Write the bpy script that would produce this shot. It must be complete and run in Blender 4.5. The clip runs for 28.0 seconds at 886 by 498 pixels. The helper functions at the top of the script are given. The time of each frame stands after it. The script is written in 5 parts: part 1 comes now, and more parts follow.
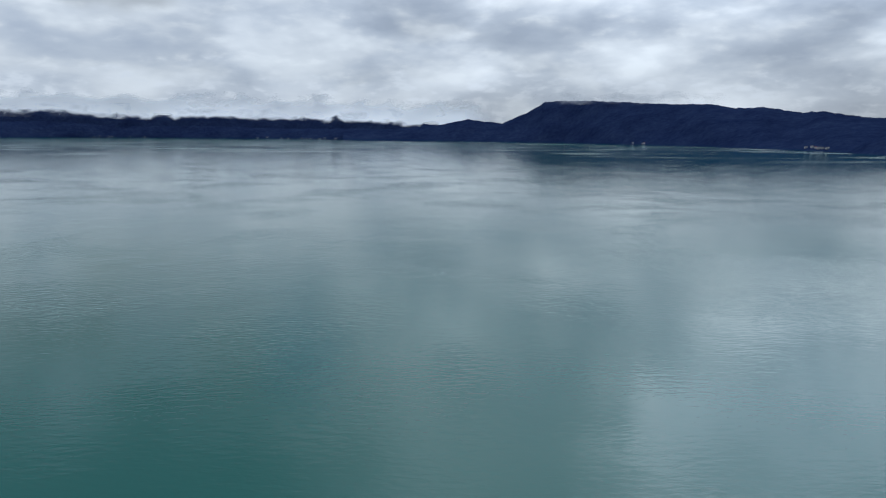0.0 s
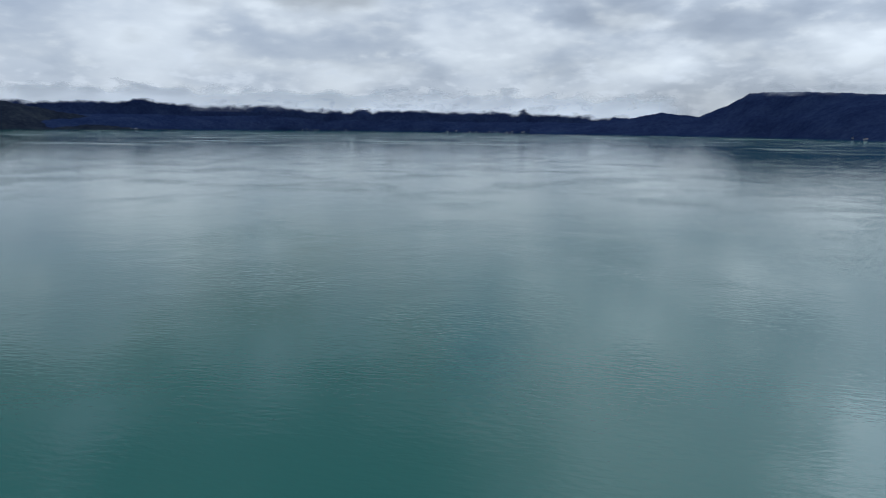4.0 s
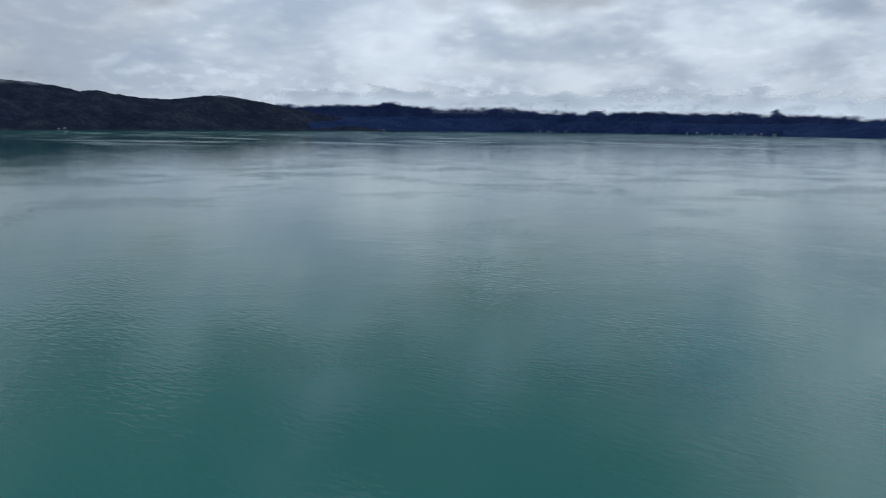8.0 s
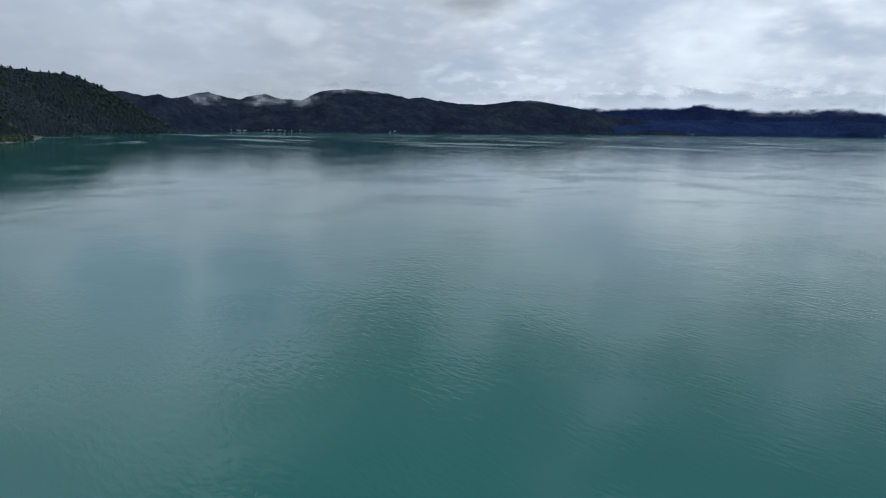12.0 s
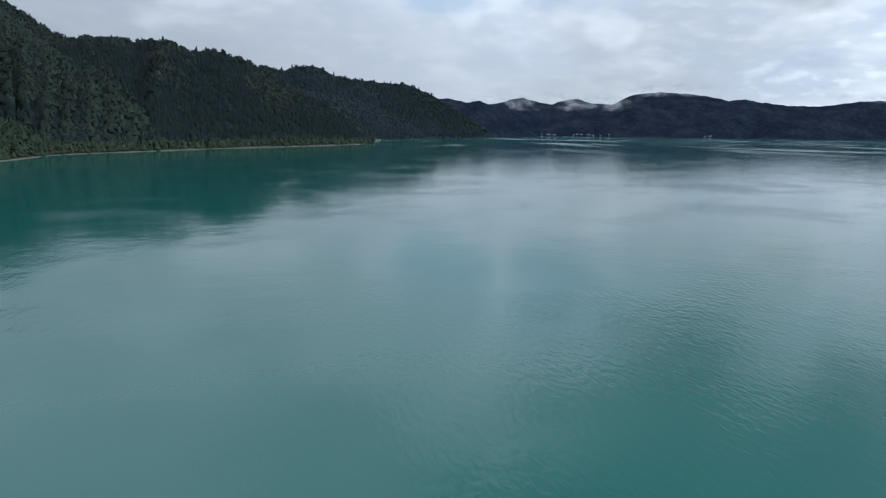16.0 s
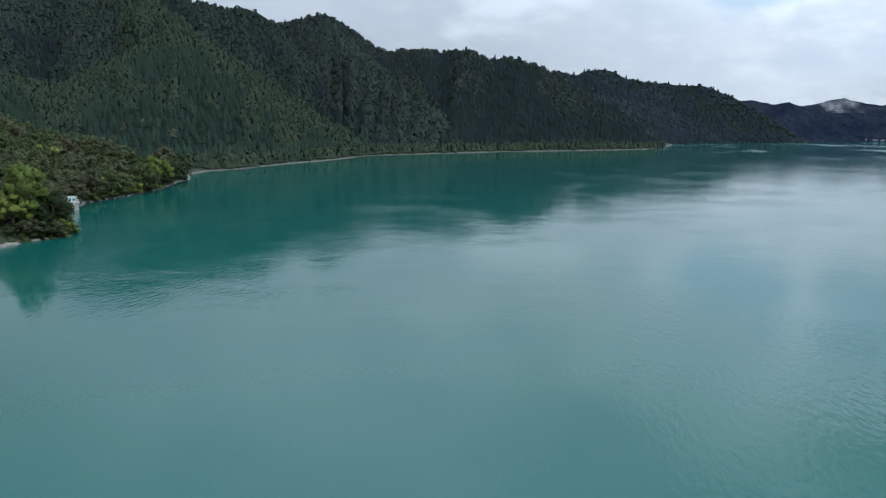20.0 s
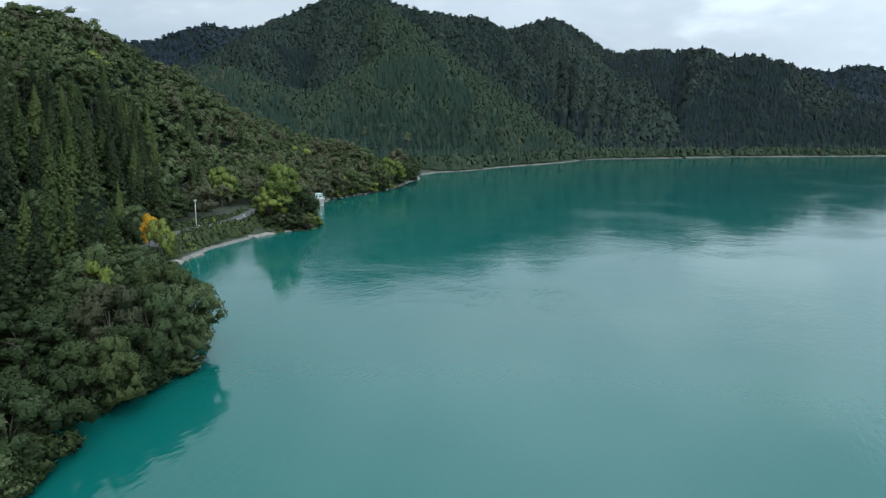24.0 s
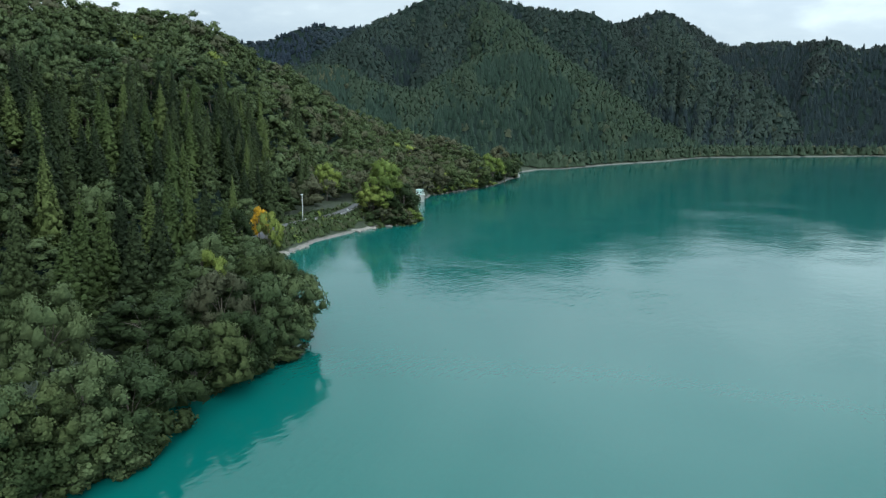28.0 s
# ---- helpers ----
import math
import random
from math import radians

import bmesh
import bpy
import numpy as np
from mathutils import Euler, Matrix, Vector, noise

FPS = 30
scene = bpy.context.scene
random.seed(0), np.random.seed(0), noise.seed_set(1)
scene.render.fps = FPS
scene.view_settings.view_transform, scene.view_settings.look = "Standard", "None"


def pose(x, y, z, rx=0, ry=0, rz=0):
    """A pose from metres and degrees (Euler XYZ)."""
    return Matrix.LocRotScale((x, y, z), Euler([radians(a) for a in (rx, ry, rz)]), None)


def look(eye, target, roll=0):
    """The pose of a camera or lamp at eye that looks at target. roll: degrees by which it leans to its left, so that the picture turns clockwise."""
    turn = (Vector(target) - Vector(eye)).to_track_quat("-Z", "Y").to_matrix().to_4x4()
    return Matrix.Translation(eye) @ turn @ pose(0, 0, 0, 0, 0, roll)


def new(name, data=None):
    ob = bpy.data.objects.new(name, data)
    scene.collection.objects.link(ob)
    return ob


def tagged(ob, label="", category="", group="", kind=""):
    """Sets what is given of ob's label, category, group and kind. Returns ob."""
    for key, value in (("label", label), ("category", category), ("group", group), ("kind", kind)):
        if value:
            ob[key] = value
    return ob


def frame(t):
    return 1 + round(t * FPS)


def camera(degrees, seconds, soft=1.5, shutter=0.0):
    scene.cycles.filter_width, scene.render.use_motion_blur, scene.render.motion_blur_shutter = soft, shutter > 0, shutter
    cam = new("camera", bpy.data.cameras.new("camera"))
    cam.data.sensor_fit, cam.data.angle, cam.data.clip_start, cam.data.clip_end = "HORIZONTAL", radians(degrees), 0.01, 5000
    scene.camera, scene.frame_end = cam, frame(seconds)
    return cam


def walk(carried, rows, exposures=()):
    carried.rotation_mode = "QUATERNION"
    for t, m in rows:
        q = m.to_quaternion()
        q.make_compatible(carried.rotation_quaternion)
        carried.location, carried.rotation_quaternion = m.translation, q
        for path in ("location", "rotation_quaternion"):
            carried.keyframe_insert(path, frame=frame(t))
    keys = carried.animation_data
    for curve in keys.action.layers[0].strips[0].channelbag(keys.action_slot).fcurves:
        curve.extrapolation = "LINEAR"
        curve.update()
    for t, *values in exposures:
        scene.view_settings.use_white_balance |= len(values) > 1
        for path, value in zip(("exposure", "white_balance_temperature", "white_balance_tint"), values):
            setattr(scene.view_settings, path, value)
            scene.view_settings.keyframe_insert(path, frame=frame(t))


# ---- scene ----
# The camera hovers 36 m above a lake and turns slowly to its left.
cam = camera(64.62, 28.0, 1.2)
EYE = 36.0
TURN = (  # seconds, pitch, lean, heading in degrees
    (0.0, -9.28, -0.48, -5.00),
    (0.7, -9.30, -0.50, -5.50),
    (1.1, -9.55, -0.50, -3.60),
    (1.5, -9.83, -0.50, -0.30),
    (2.0, -9.86, -0.42, 1.86),
    (2.5, -9.87, -0.49, 3.90),
    (3.0, -9.90, -0.60, 5.95),
    (3.5, -9.91, -0.59, 8.02),
    (5.5, -9.96, -0.64, 16.15),
    (6.0, -9.96, -0.61, 18.55),
    (6.5, -9.99, -0.66, 21.03),
    (7.0, -9.98, -0.62, 23.58),
    (7.5, -10.01, -0.65, 26.10),
    (8.0, -9.99, -0.61, 28.61),
    (8.5, -10.01, -0.64, 31.52),
    (9.0, -9.98, -0.60, 34.65),
    (9.5, -10.00, -0.58, 37.67),
    (10.0, -9.98, -0.66, 40.80),
    (10.5, -9.98, -0.55, 43.85),
    (11.0, -9.98, -0.57, 46.90),
    (11.5, -9.94, -0.63, 49.89),
    (12.0, -9.94, -0.64, 52.75),
    (12.5, -9.94, -0.59, 55.87),
    (14.5, -9.88, -0.59, 68.56),
    (15.0, -9.86, -0.61, 71.62),
    (15.5, -9.87, -0.65, 74.62),
    (16.0, -9.87, -0.63, 77.27),
    (16.5, -9.87, -0.67, 79.95),
    (17.0, -9.84, -0.67, 82.36),
    (17.5, -9.83, -0.63, 84.63),
    (18.0, -9.82, -0.60, 86.82),
    (18.5, -9.80, -0.59, 89.34),
    (19.0, -9.81, -0.62, 93.34),
    (19.5, -9.81, -0.67, 97.02),
    (20.0, -9.81, -0.68, 100.18),
    (20.5, -9.81, -0.57, 103.15),
    (21.0, -9.81, -0.59, 106.19),
    (21.5, -9.81, -0.65, 108.99),
    (22.0, -9.80, -0.66, 111.89),
    (22.5, -9.79, -0.64, 114.20),
    (24.5, -9.71, -0.58, 119.37),
    (25.0, -9.71, -0.63, 121.06),
    (25.5, -9.71, -0.65, 122.51),
    (26.0, -9.73, -0.59, 123.07),
    (26.5, -9.98, -0.58, 123.71),
    (27.0, -10.03, -0.62, 124.58),
    (27.5, -9.98, -0.62, 125.47),
    (28.0, -10.05, -0.59, 126.22),
)
EXPOSURES = ((0.0, -0.38, 5650, 5), (6.0, -0.4, 5650, 5), (12.0, -0.22, 5650, 5), (15.0, 0.0, 5650, 5), (18.0, 0.2, 5650, 5), (20.0, 0.32, 5650, 4), (22.0, 0.35, 5600, 3), (24.5, 0.68, 5700, -1), (28.0, 0.78, 5700, -4))
walk(cam, [(t, pose(0, 0, EYE, 90 + p, r, y)) for t, p, r, y in TURN], EXPOSURES)

# ---------------------------------------------------------------- node helpers
def nodes_of(tree):
    tree.nodes.clear()

    def add(kind, links=None, operation="", data_type="", blend_type="", interpolation_type=""):
        n = tree.nodes.new(kind)
        if operation:
            n.operation = operation
        if data_type:
            n.data_type = data_type
        if blend_type:
            n.blend_type = blend_type
        if interpolation_type:
            n.interpolation_type = interpolation_type
        for k, v in (links or {}).items():
            if isinstance(v, bpy.types.NodeSocket):
                tree.links.new(v, n.inputs[k])
            else:
                n.inputs[k].default_value = v
        return n
    return add


def maths(add, op, a, b=0.0, c=0.0):
    return add("ShaderNodeMath", {0: a, 1: b, 2: c}, operation=op).outputs[0]


def ramp(add, fac, *stops):
    n = add("ShaderNodeValToRGB", {0: fac})
    while len(n.color_ramp.elements) < len(stops):
        n.color_ramp.elements.new(0.5)
    for e, (p, col) in zip(n.color_ramp.elements, stops):
        e.position = p
        e.color = (*col, 1) if len(col) == 3 else col
    return n.outputs[0]


def ranged(add, v, a, b, c=0.0, d=1.0, smooth=True):
    return add("ShaderNodeMapRange", {0: v, 1: a, 2: b, 3: c, 4: d},
               interpolation_type="SMOOTHSTEP" if smooth else "LINEAR").outputs[0]


def mixed(add, fac, a, b, blend="MIX"):
    n = add("ShaderNodeMix", data_type="RGBA", blend_type=blend)
    for k, v in ((0, fac), (6, a), (7, b)):
        if isinstance(v, bpy.types.NodeSocket):
            n.id_data.links.new(v, n.inputs[k])
        else:
            n.inputs[k].default_value = v if k == 0 else (*v, 1)
    return n.outputs[2]


# ---------------------------------------------------------------- sky and sun
SUN_AZ, SUN_EL = -38.0, 47.0


def direction(az, el):
    a, e = radians(az), radians(el)
    return Vector((-math.sin(a) * math.cos(e), math.cos(a) * math.cos(e), math.sin(e)))


world = bpy.data.worlds.new("sky")
scene.world = world
world.use_nodes = True
W = nodes_of(world.node_tree)
way = W("ShaderNodeTexCoord").outputs["Generated"]
sep = W("ShaderNodeSeparateXYZ", {0: way})
wx, wy, wz = sep.outputs
up = maths(W, "MAXIMUM", wz, 0.0)
# high cloud deck: the direction laid out on a plane overhead
flat = maths(W, "ADD", up, 0.22)
deck = W("ShaderNodeCombineXYZ", {0: maths(W, "DIVIDE", wx, flat), 1: maths(W, "DIVIDE", wy, flat), 2: 0.0}).outputs[0]
big = W("ShaderNodeTexNoise", {"Vector": deck, "Scale": 1.15, "Detail": 8.0, "Roughness": 0.5, "Distortion": 0.05}).outputs[0]
# billows low over the horizon, in bearing and height
bear = maths(W, "ARCTAN2", maths(W, "MULTIPLY", wx, -1.0), wy)
low = W("ShaderNodeCombineXYZ", {0: maths(W, "MULTIPLY", bear, 5.0), 1: maths(W, "MULTIPLY", up, 12.0), 2: 3.0}).outputs[0]
puff = W("ShaderNodeTexNoise", {"Vector": low, "Scale": 1.25, "Detail": 7.0, "Roughness": 0.46, "Distortion": 0.12}).outputs[0]
# rounded heads of cloud with creases between them
broad_heads = maths(W, "SUBTRACT", W("ShaderNodeTexNoise", {"Vector": low, "Scale": 1.6, "Detail": 3.0, "Roughness": 0.5, "Distortion": 0.1}).outputs[0], 0.5)
heads = maths(W, "MULTIPLY", maths(W, "MULTIPLY", broad_heads, broad_heads), 6.0)
fine_heads = maths(W, "SUBTRACT", W("ShaderNodeTexNoise", {"Vector": low, "Scale": 4.6, "Detail": 4.0, "Roughness": 0.5, "Distortion": 0.1}).outputs[0], 0.5)
small_heads = maths(W, "MULTIPLY", maths(W, "MULTIPLY", fine_heads, fine_heads), 6.0)
billow = maths(W, "ADD", maths(W, "MULTIPLY", heads, 1.3), maths(W, "MULTIPLY", small_heads, 0.8))
near_horizon = ranged(W, up, 0.18, 0.42, 0.92, 0.15)
dens = maths(W, "ADD", maths(W, "MULTIPLY", big, maths(W, "SUBTRACT", 1.0, near_horizon)), maths(W, "MULTIPLY", puff, near_horizon))
dens = maths(W, "ADD", dens, maths(W, "MULTIPLY", maths(W, "SUBTRACT", billow, 0.12), maths(W, "MULTIPLY", near_horizon, 0.5)))
cloud = ramp(W, dens, (0.30, (0.47, 0.495, 0.56)), (0.43, (0.575, 0.59, 0.635)), (0.52, (0.69, 0.69, 0.71)), (0.68, (0.84, 0.83, 0.83)))
# an even, soft layer of cloud over the wooded hills
cloud = mixed(W, ranged(W, W("ShaderNodeVectorMath", {0: way, 1: (-math.sin(radians(105)), math.cos(radians(105)), 0.0)}, operation="DOT_PRODUCT").outputs["Value"], 0.55, 0.95, 0.0, 0.72), cloud, (0.61, 0.622, 0.665))


edge_of_bank = maths(W, "ADD", up, maths(W, "MULTIPLY", maths(W, "SUBTRACT", W("ShaderNodeTexNoise", {"Vector": W("ShaderNodeCombineXYZ", {0: maths(W, "MULTIPLY", bear, 9.0), 1: maths(W, "MULTIPLY", up, 22.0), 2: 7.0}).outputs[0], "Scale": 1.6, "Detail": 6.0, "Roughness": 0.55}).outputs[0], 0.5), -0.14))
bank = maths(W, "MULTIPLY", ranged(W, edge_of_bank, 0.062, 0.085, 1.0, 0.0), ranged(W, bear, radians(46), radians(58), 1.0, 0.0))
cloud = mixed(W, maths(W, "MULTIPLY", bank, ranged(W, small_heads, 0.0, 0.16, 0.25, 0.75)), cloud, (0.80, 0.80, 0.83))


def towards(az, el):
    return W("ShaderNodeVectorMath", {0: way, 1: tuple(direction(az, el))}, operation="DOT_PRODUCT").outputs["Value"]


def spot(az, el, size, ragged=1.0):
    """A soft ragged place in the cloud, 1 in its middle."""
    full = 1 - math.cos(radians(size))
    dot = maths(W, "ADD", towards(az, el), maths(W, "MULTIPLY", maths(W, "SUBTRACT", puff, 0.5), 5.0 * ragged * full))
    return ranged(W, dot, 1 - full, 1 - full * 0.05)


# the deck is brighter over the open lake and round the veiled sun, duller over the hills
stops = maths(W, "ADD", ranged(W, towards(38, 45), 0.10, 0.80, -1.15, 0.34, False), maths(W, "MULTIPLY", spot(SUN_AZ, 30, 46, 0.15), 1.0))
stops = maths(W, "SUBTRACT", stops, maths(W, "MULTIPLY", maths(W, "MAXIMUM", spot(22, 30, 21, 0.6), spot(55, 31, 22, 0.6)), 1.15))
stops = maths(W, "ADD", stops, maths(W, "ADD", ranged(W, up, 0.16, 0.8, 0.0, 0.7), ranged(W, towards(145, 42), 0.55, 0.92, 0.0, 0.75)))
stops = maths(W, "ADD", stops, maths(W, "SUBTRACT", maths(W, "ADD", maths(W, "MULTIPLY", spot(2, 6, 14, 0.8), 0.2), maths(W, "MULTIPLY", spot(-42, 28, 25, 0.2), 1.1)), maths(W, "MULTIPLY", spot(60, 7, 14, 0.8), 0.30)))
stops = maths(W, "ADD", stops, maths(W, "MULTIPLY", maths(W, "MULTIPLY", spot(104, 30, 30, 0.3), ranged(W, up, 0.20, 0.36)), 0.25))
stops = maths(W, "ADD", stops, maths(W, "ADD", maths(W, "MULTIPLY", maths(W, "MULTIPLY", spot(73, 16, 17, 0.4), ranged(W, up, 0.12, 0.22)), 0.45), maths(W, "MULTIPLY", maths(W, "MULTIPLY", spot(-30, 17, 17, 0.4), ranged(W, up, 0.12, 0.22)), 0.4)))
stops = maths(W, "SUBTRACT", stops, maths(W, "MULTIPLY", maths(W, "MAXIMUM", spot(58, 26, 15, 0.5), spot(82, 26, 15, 0.5)), 0.3))
glow = maths(W, "POWER", 2.0, stops)
cloud = mixed(W, 1.0, cloud, W("ShaderNodeCombineColor", {0: glow, 1: glow, 2: glow}).outputs[0], "MULTIPLY")

sky = W("ShaderNodeTexSky")
sky.sky_type, sky.sun_disc, sky.sun_elevation, sky.sun_rotation = "NISHITA", False, radians(SUN_EL), radians(-SUN_AZ)
blue = mixed(W, 1.0, sky.outputs[0], (0.11, 0.11, 0.11), "MULTIPLY")
# thin places in the deck where bright veil or blue sky shows
veil = maths(W, "MAXIMUM", spot(75.6, 8.5, 1.5, 1.2), maths(W, "MAXIMUM", spot(71.5, 7.0, 2.6), maths(W, "MAXIMUM", spot(72.6, 8.9, 1.6, 1.3), spot(64.5, 8.4, 2.6))))
cloud = mixed(W, maths(W, "MULTIPLY", veil, 0.28), cloud, (0.98, 0.98, 1.0))
bright = maths(W, "MAXIMUM", spot(33.0, 9.0, 6.0), spot(97, 16, 9.0))
cloud = mixed(W, maths(W, "MULTIPLY", bright, 0.25), cloud, (1.05, 1.05, 1.08))
hole = maths(W, "MAXIMUM", spot(77.0, 14.0, 6.0, 0.9), maths(W, "MAXIMUM", spot(6.5, 18.0, 4.5, 0.8), spot(68.0, 14.0, 6.0, 0.9)))
cloud = mixed(W, maths(W, "MULTIPLY", hole, 0.5), cloud, blue)
cloud = mixed(W, 0.05, cloud, blue)
W("ShaderNodeOutputWorld", {0: W("ShaderNodeBackground", {0: cloud, 1: 1.0}).outputs[0]})

sun = new("sun", bpy.data.lights.new("sun", "SUN"))
sun.data.energy, sun.data.angle, sun.data.color = 0.6, radians(20), (1.0, 0.97, 0.93)
sun.matrix_world = look(direction(SUN_AZ, SUN_EL) * 100, (0, 0, 0))


# ---------------------------------------------------------------- materials
def material(name):
    m = bpy.data.materials.new(name)
    m.use_nodes = True
    return m, nodes_of(m.node_tree)


def finish(add, shader):
    add("ShaderNodeOutputMaterial", {0: shader})


def position(add):
    return add("ShaderNodeNewGeometry").outputs["Position"]


def noised(add, vec, scale, detail=4.0, rough=0.55, dist=0.0):
    return add("ShaderNodeTexNoise", {"Vector": vec, "Scale": scale, "Detail": detail, "Roughness": rough, "Distortion": dist}).outputs[0]


def principled(add, color, rough, bump=None, strength=0.5, distance=0.1, **more):
    links = {"Base Color": color, "Roughness": rough}
    if bump is not None:
        links["Normal"] = add("ShaderNodeBump", {"Height": bump, "Strength": strength, "Distance": distance}).outputs[0]
    p = add("ShaderNodeBsdfPrincipled", links)
    for k, v in more.items():
        p.inputs[k.replace("_", " ")].default_value = v
    return p.outputs[0]


def water_material():
    m, A = material("lake_water")
    p = position(A)

    def stretched(sx, sy, turn):
        return A("ShaderNodeMapping", {0: p, 2: (0, 0, radians(turn)), 3: (sx, sy, 1)}).outputs[0]
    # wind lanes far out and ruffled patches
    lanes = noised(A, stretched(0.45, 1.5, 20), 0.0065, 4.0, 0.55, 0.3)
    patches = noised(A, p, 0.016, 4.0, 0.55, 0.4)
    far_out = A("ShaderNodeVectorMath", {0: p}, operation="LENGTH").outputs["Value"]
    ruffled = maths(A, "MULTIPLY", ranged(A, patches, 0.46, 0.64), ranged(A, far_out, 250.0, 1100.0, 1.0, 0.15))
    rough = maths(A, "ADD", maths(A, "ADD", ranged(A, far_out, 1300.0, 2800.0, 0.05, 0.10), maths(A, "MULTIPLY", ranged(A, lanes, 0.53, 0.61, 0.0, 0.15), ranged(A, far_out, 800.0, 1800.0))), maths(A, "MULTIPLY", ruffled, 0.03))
    # ripples in trains, and a slow swell
    ripple = noised(A, stretched(0.42, 1.0, 35), 1.0, 2.0, 0.5, 0.3)
    fine = noised(A, stretched(1.2, 2.2, 15), 1.0, 2.0, 0.5)
    swell = noised(A, p, 0.05, 3.0, 0.5)
    height = maths(A, "ADD", maths(A, "MULTIPLY", ripple, maths(A, "ADD", 0.17, maths(A, "MULTIPLY", ruffled, 0.42))),
                   maths(A, "ADD", maths(A, "MULTIPLY", fine, maths(A, "ADD", 0.03, maths(A, "MULTIPLY", ruffled, 0.06))), maths(A, "MULTIPLY", swell, ranged(A, far_out, 150.0, 700.0, 0.4, 0.03))))
    train = noised(A, stretched(0.30, 1.25, 38), 0.9, 2.0, 0.5, 0.2)
    calm = ranged(A, noised(A, p, 0.03, 3.0, 0.5, 0.5), 0.40, 0.60)
    height = maths(A, "ADD", height, maths(A, "MULTIPLY", train, maths(A, "MULTIPLY", calm, 0.16)))
    depth = noised(A, p, 0.011, 4.0, 0.5)
    body = ramp(A, depth, (0.3, (0.0075, 0.077, 0.065)), (0.7, (0.010, 0.090, 0.076)))
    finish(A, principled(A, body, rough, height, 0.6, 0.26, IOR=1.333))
    return m


def forest_material(name, dark, mid, light, patch=0.02, tree=0.12, bump=0.6):
    m, A = material(name)
    p = position(A)
    stand = noised(A, p, patch, 5.0, 0.6)
    crown = noised(A, p, tree, 5.0, 0.65, 0.4)
    f = maths(A, "ADD", maths(A, "MULTIPLY", stand, 0.5), maths(A, "MULTIPLY", crown, 0.5))
    col = ramp(A, f, (0.36, dark), (0.5, mid), (0.66, light))
    finish(A, principled(A, col, 0.95, crown, bump, 4.0, Specular_IOR_Level=0.0))
    return m


def leaf_material(name, dark, mid, light, leafiness=0.55, lone=0.30):
    """Foliage: each tree takes its own tone, each clump varies round it."""
    m, A = material(name)
    p = position(A)
    tone = A("ShaderNodeObjectInfo").outputs["Random"]
    isle = A("ShaderNodeNewGeometry").outputs["Random Per Island"]
    stand = noised(A, p, 0.03, 3.0, 0.6)
    bough = noised(A, p, 0.35, 3.0, 0.6)
    single = noised(A, A("ShaderNodeMapping", {0: p, 3: (0.12, 0.12, 0.03)}).outputs[0], 1.0, 1.0, 0.5)
    f = maths(A, "ADD", maths(A, "MULTIPLY", tone, lone), maths(A, "ADD", maths(A, "MULTIPLY", isle, 0.10), maths(A, "ADD", maths(A, "MULTIPLY", stand, 0.16), maths(A, "ADD", maths(A, "MULTIPLY", single, 0.34), maths(A, "MULTIPLY", bough, 0.24)))))
    col = ramp(A, f, (0.22, dark), (0.5, mid), (0.84, light))
    leafy = noised(A, p, 1.3, 5.0, 0.75)
    b = A("ShaderNodeBump", {"Height": leafy, "Strength": leafiness, "Distance": 0.7}).outputs[0]
    d = A("ShaderNodeBsdfPrincipled", {"Base Color": col, "Roughness": 0.7, "Normal": b, "Specular IOR Level": 0.12}).outputs[0]
    t = A("ShaderNodeBsdfTranslucent", {0: col}).outputs[0]
    finish(A, A("ShaderNodeMixShader", {0: 0.18, 1: d, 2: t}).outputs[0])
    return m


WATER = water_material()
# far slopes: aerial haze is put into the forest colour as navy and slate
HAZE_BLUE_WOOD = forest_material("haze_blue_forest", (0.008, 0.014, 0.044), (0.013, 0.022, 0.060), (0.021, 0.033, 0.076), 0.008, 0.05, 0.4)
HAZE_SLATE_WOOD = forest_material("haze_slate_forest", (0.008, 0.011, 0.022), (0.014, 0.019, 0.031), (0.028, 0.034, 0.042), 0.010, 0.05, 0.8)
MID_WOOD = forest_material("forest_floor", (0.010, 0.016, 0.014), (0.014, 0.022, 0.018), (0.021, 0.030, 0.024), 0.02, 0.2)
CONIFER = leaf_material("cedar_foliage", (0.007, 0.012, 0.005), (0.017, 0.026, 0.010), (0.045, 0.060, 0.022), 0.4, 0.45)
BROAD = leaf_material("broadleaf_foliage", (0.015, 0.026, 0.010), (0.036, 0.053, 0.019), (0.082, 0.102, 0.037))


def shore_material():
    m, A = material("shore_ground")
    p = position(A)
    z = A("ShaderNodeSeparateXYZ", {0: p}).outputs[2]
    pebble = noised(A, p, 1.4, 6.0, 0.7)
    gravel = ramp(A, pebble, (0.3, (0.07, 0.064, 0.055)), (0.55, (0.15, 0.138, 0.122)), (0.75, (0.27, 0.25, 0.225)))
    grass = ramp(A, noised(A, p, 0.6, 6.0, 0.7), (0.3, (0.010, 0.017, 0.007)), (0.7, (0.036, 0.048, 0.020)))
    edge = maths(A, "ADD", z, maths(A, "MULTIPLY", maths(A, "SUBTRACT", noised(A, p, 0.25, 4.0), 0.5), 0.9))
    col = mixed(A, ranged(A, edge, 0.40, 0.70), gravel, grass)
    finish(A, principled(A, col, 0.9, pebble, 0.8, 0.3))
    return m


SHORE = shore_material()


# ---------------------------------------------------------------- numpy noise
def lattice(ix, iy, seed):
    n = (ix.astype(np.int64) * 374761393 + iy.astype(np.int64) * 668265263 + seed * 1274126177) & 0xFFFFFFFF
    n = ((n ^ (n >> 13)) * 1274126177) & 0xFFFFFFFF
    return ((n ^ (n >> 16)) & 0xFFFF) / 65535.0


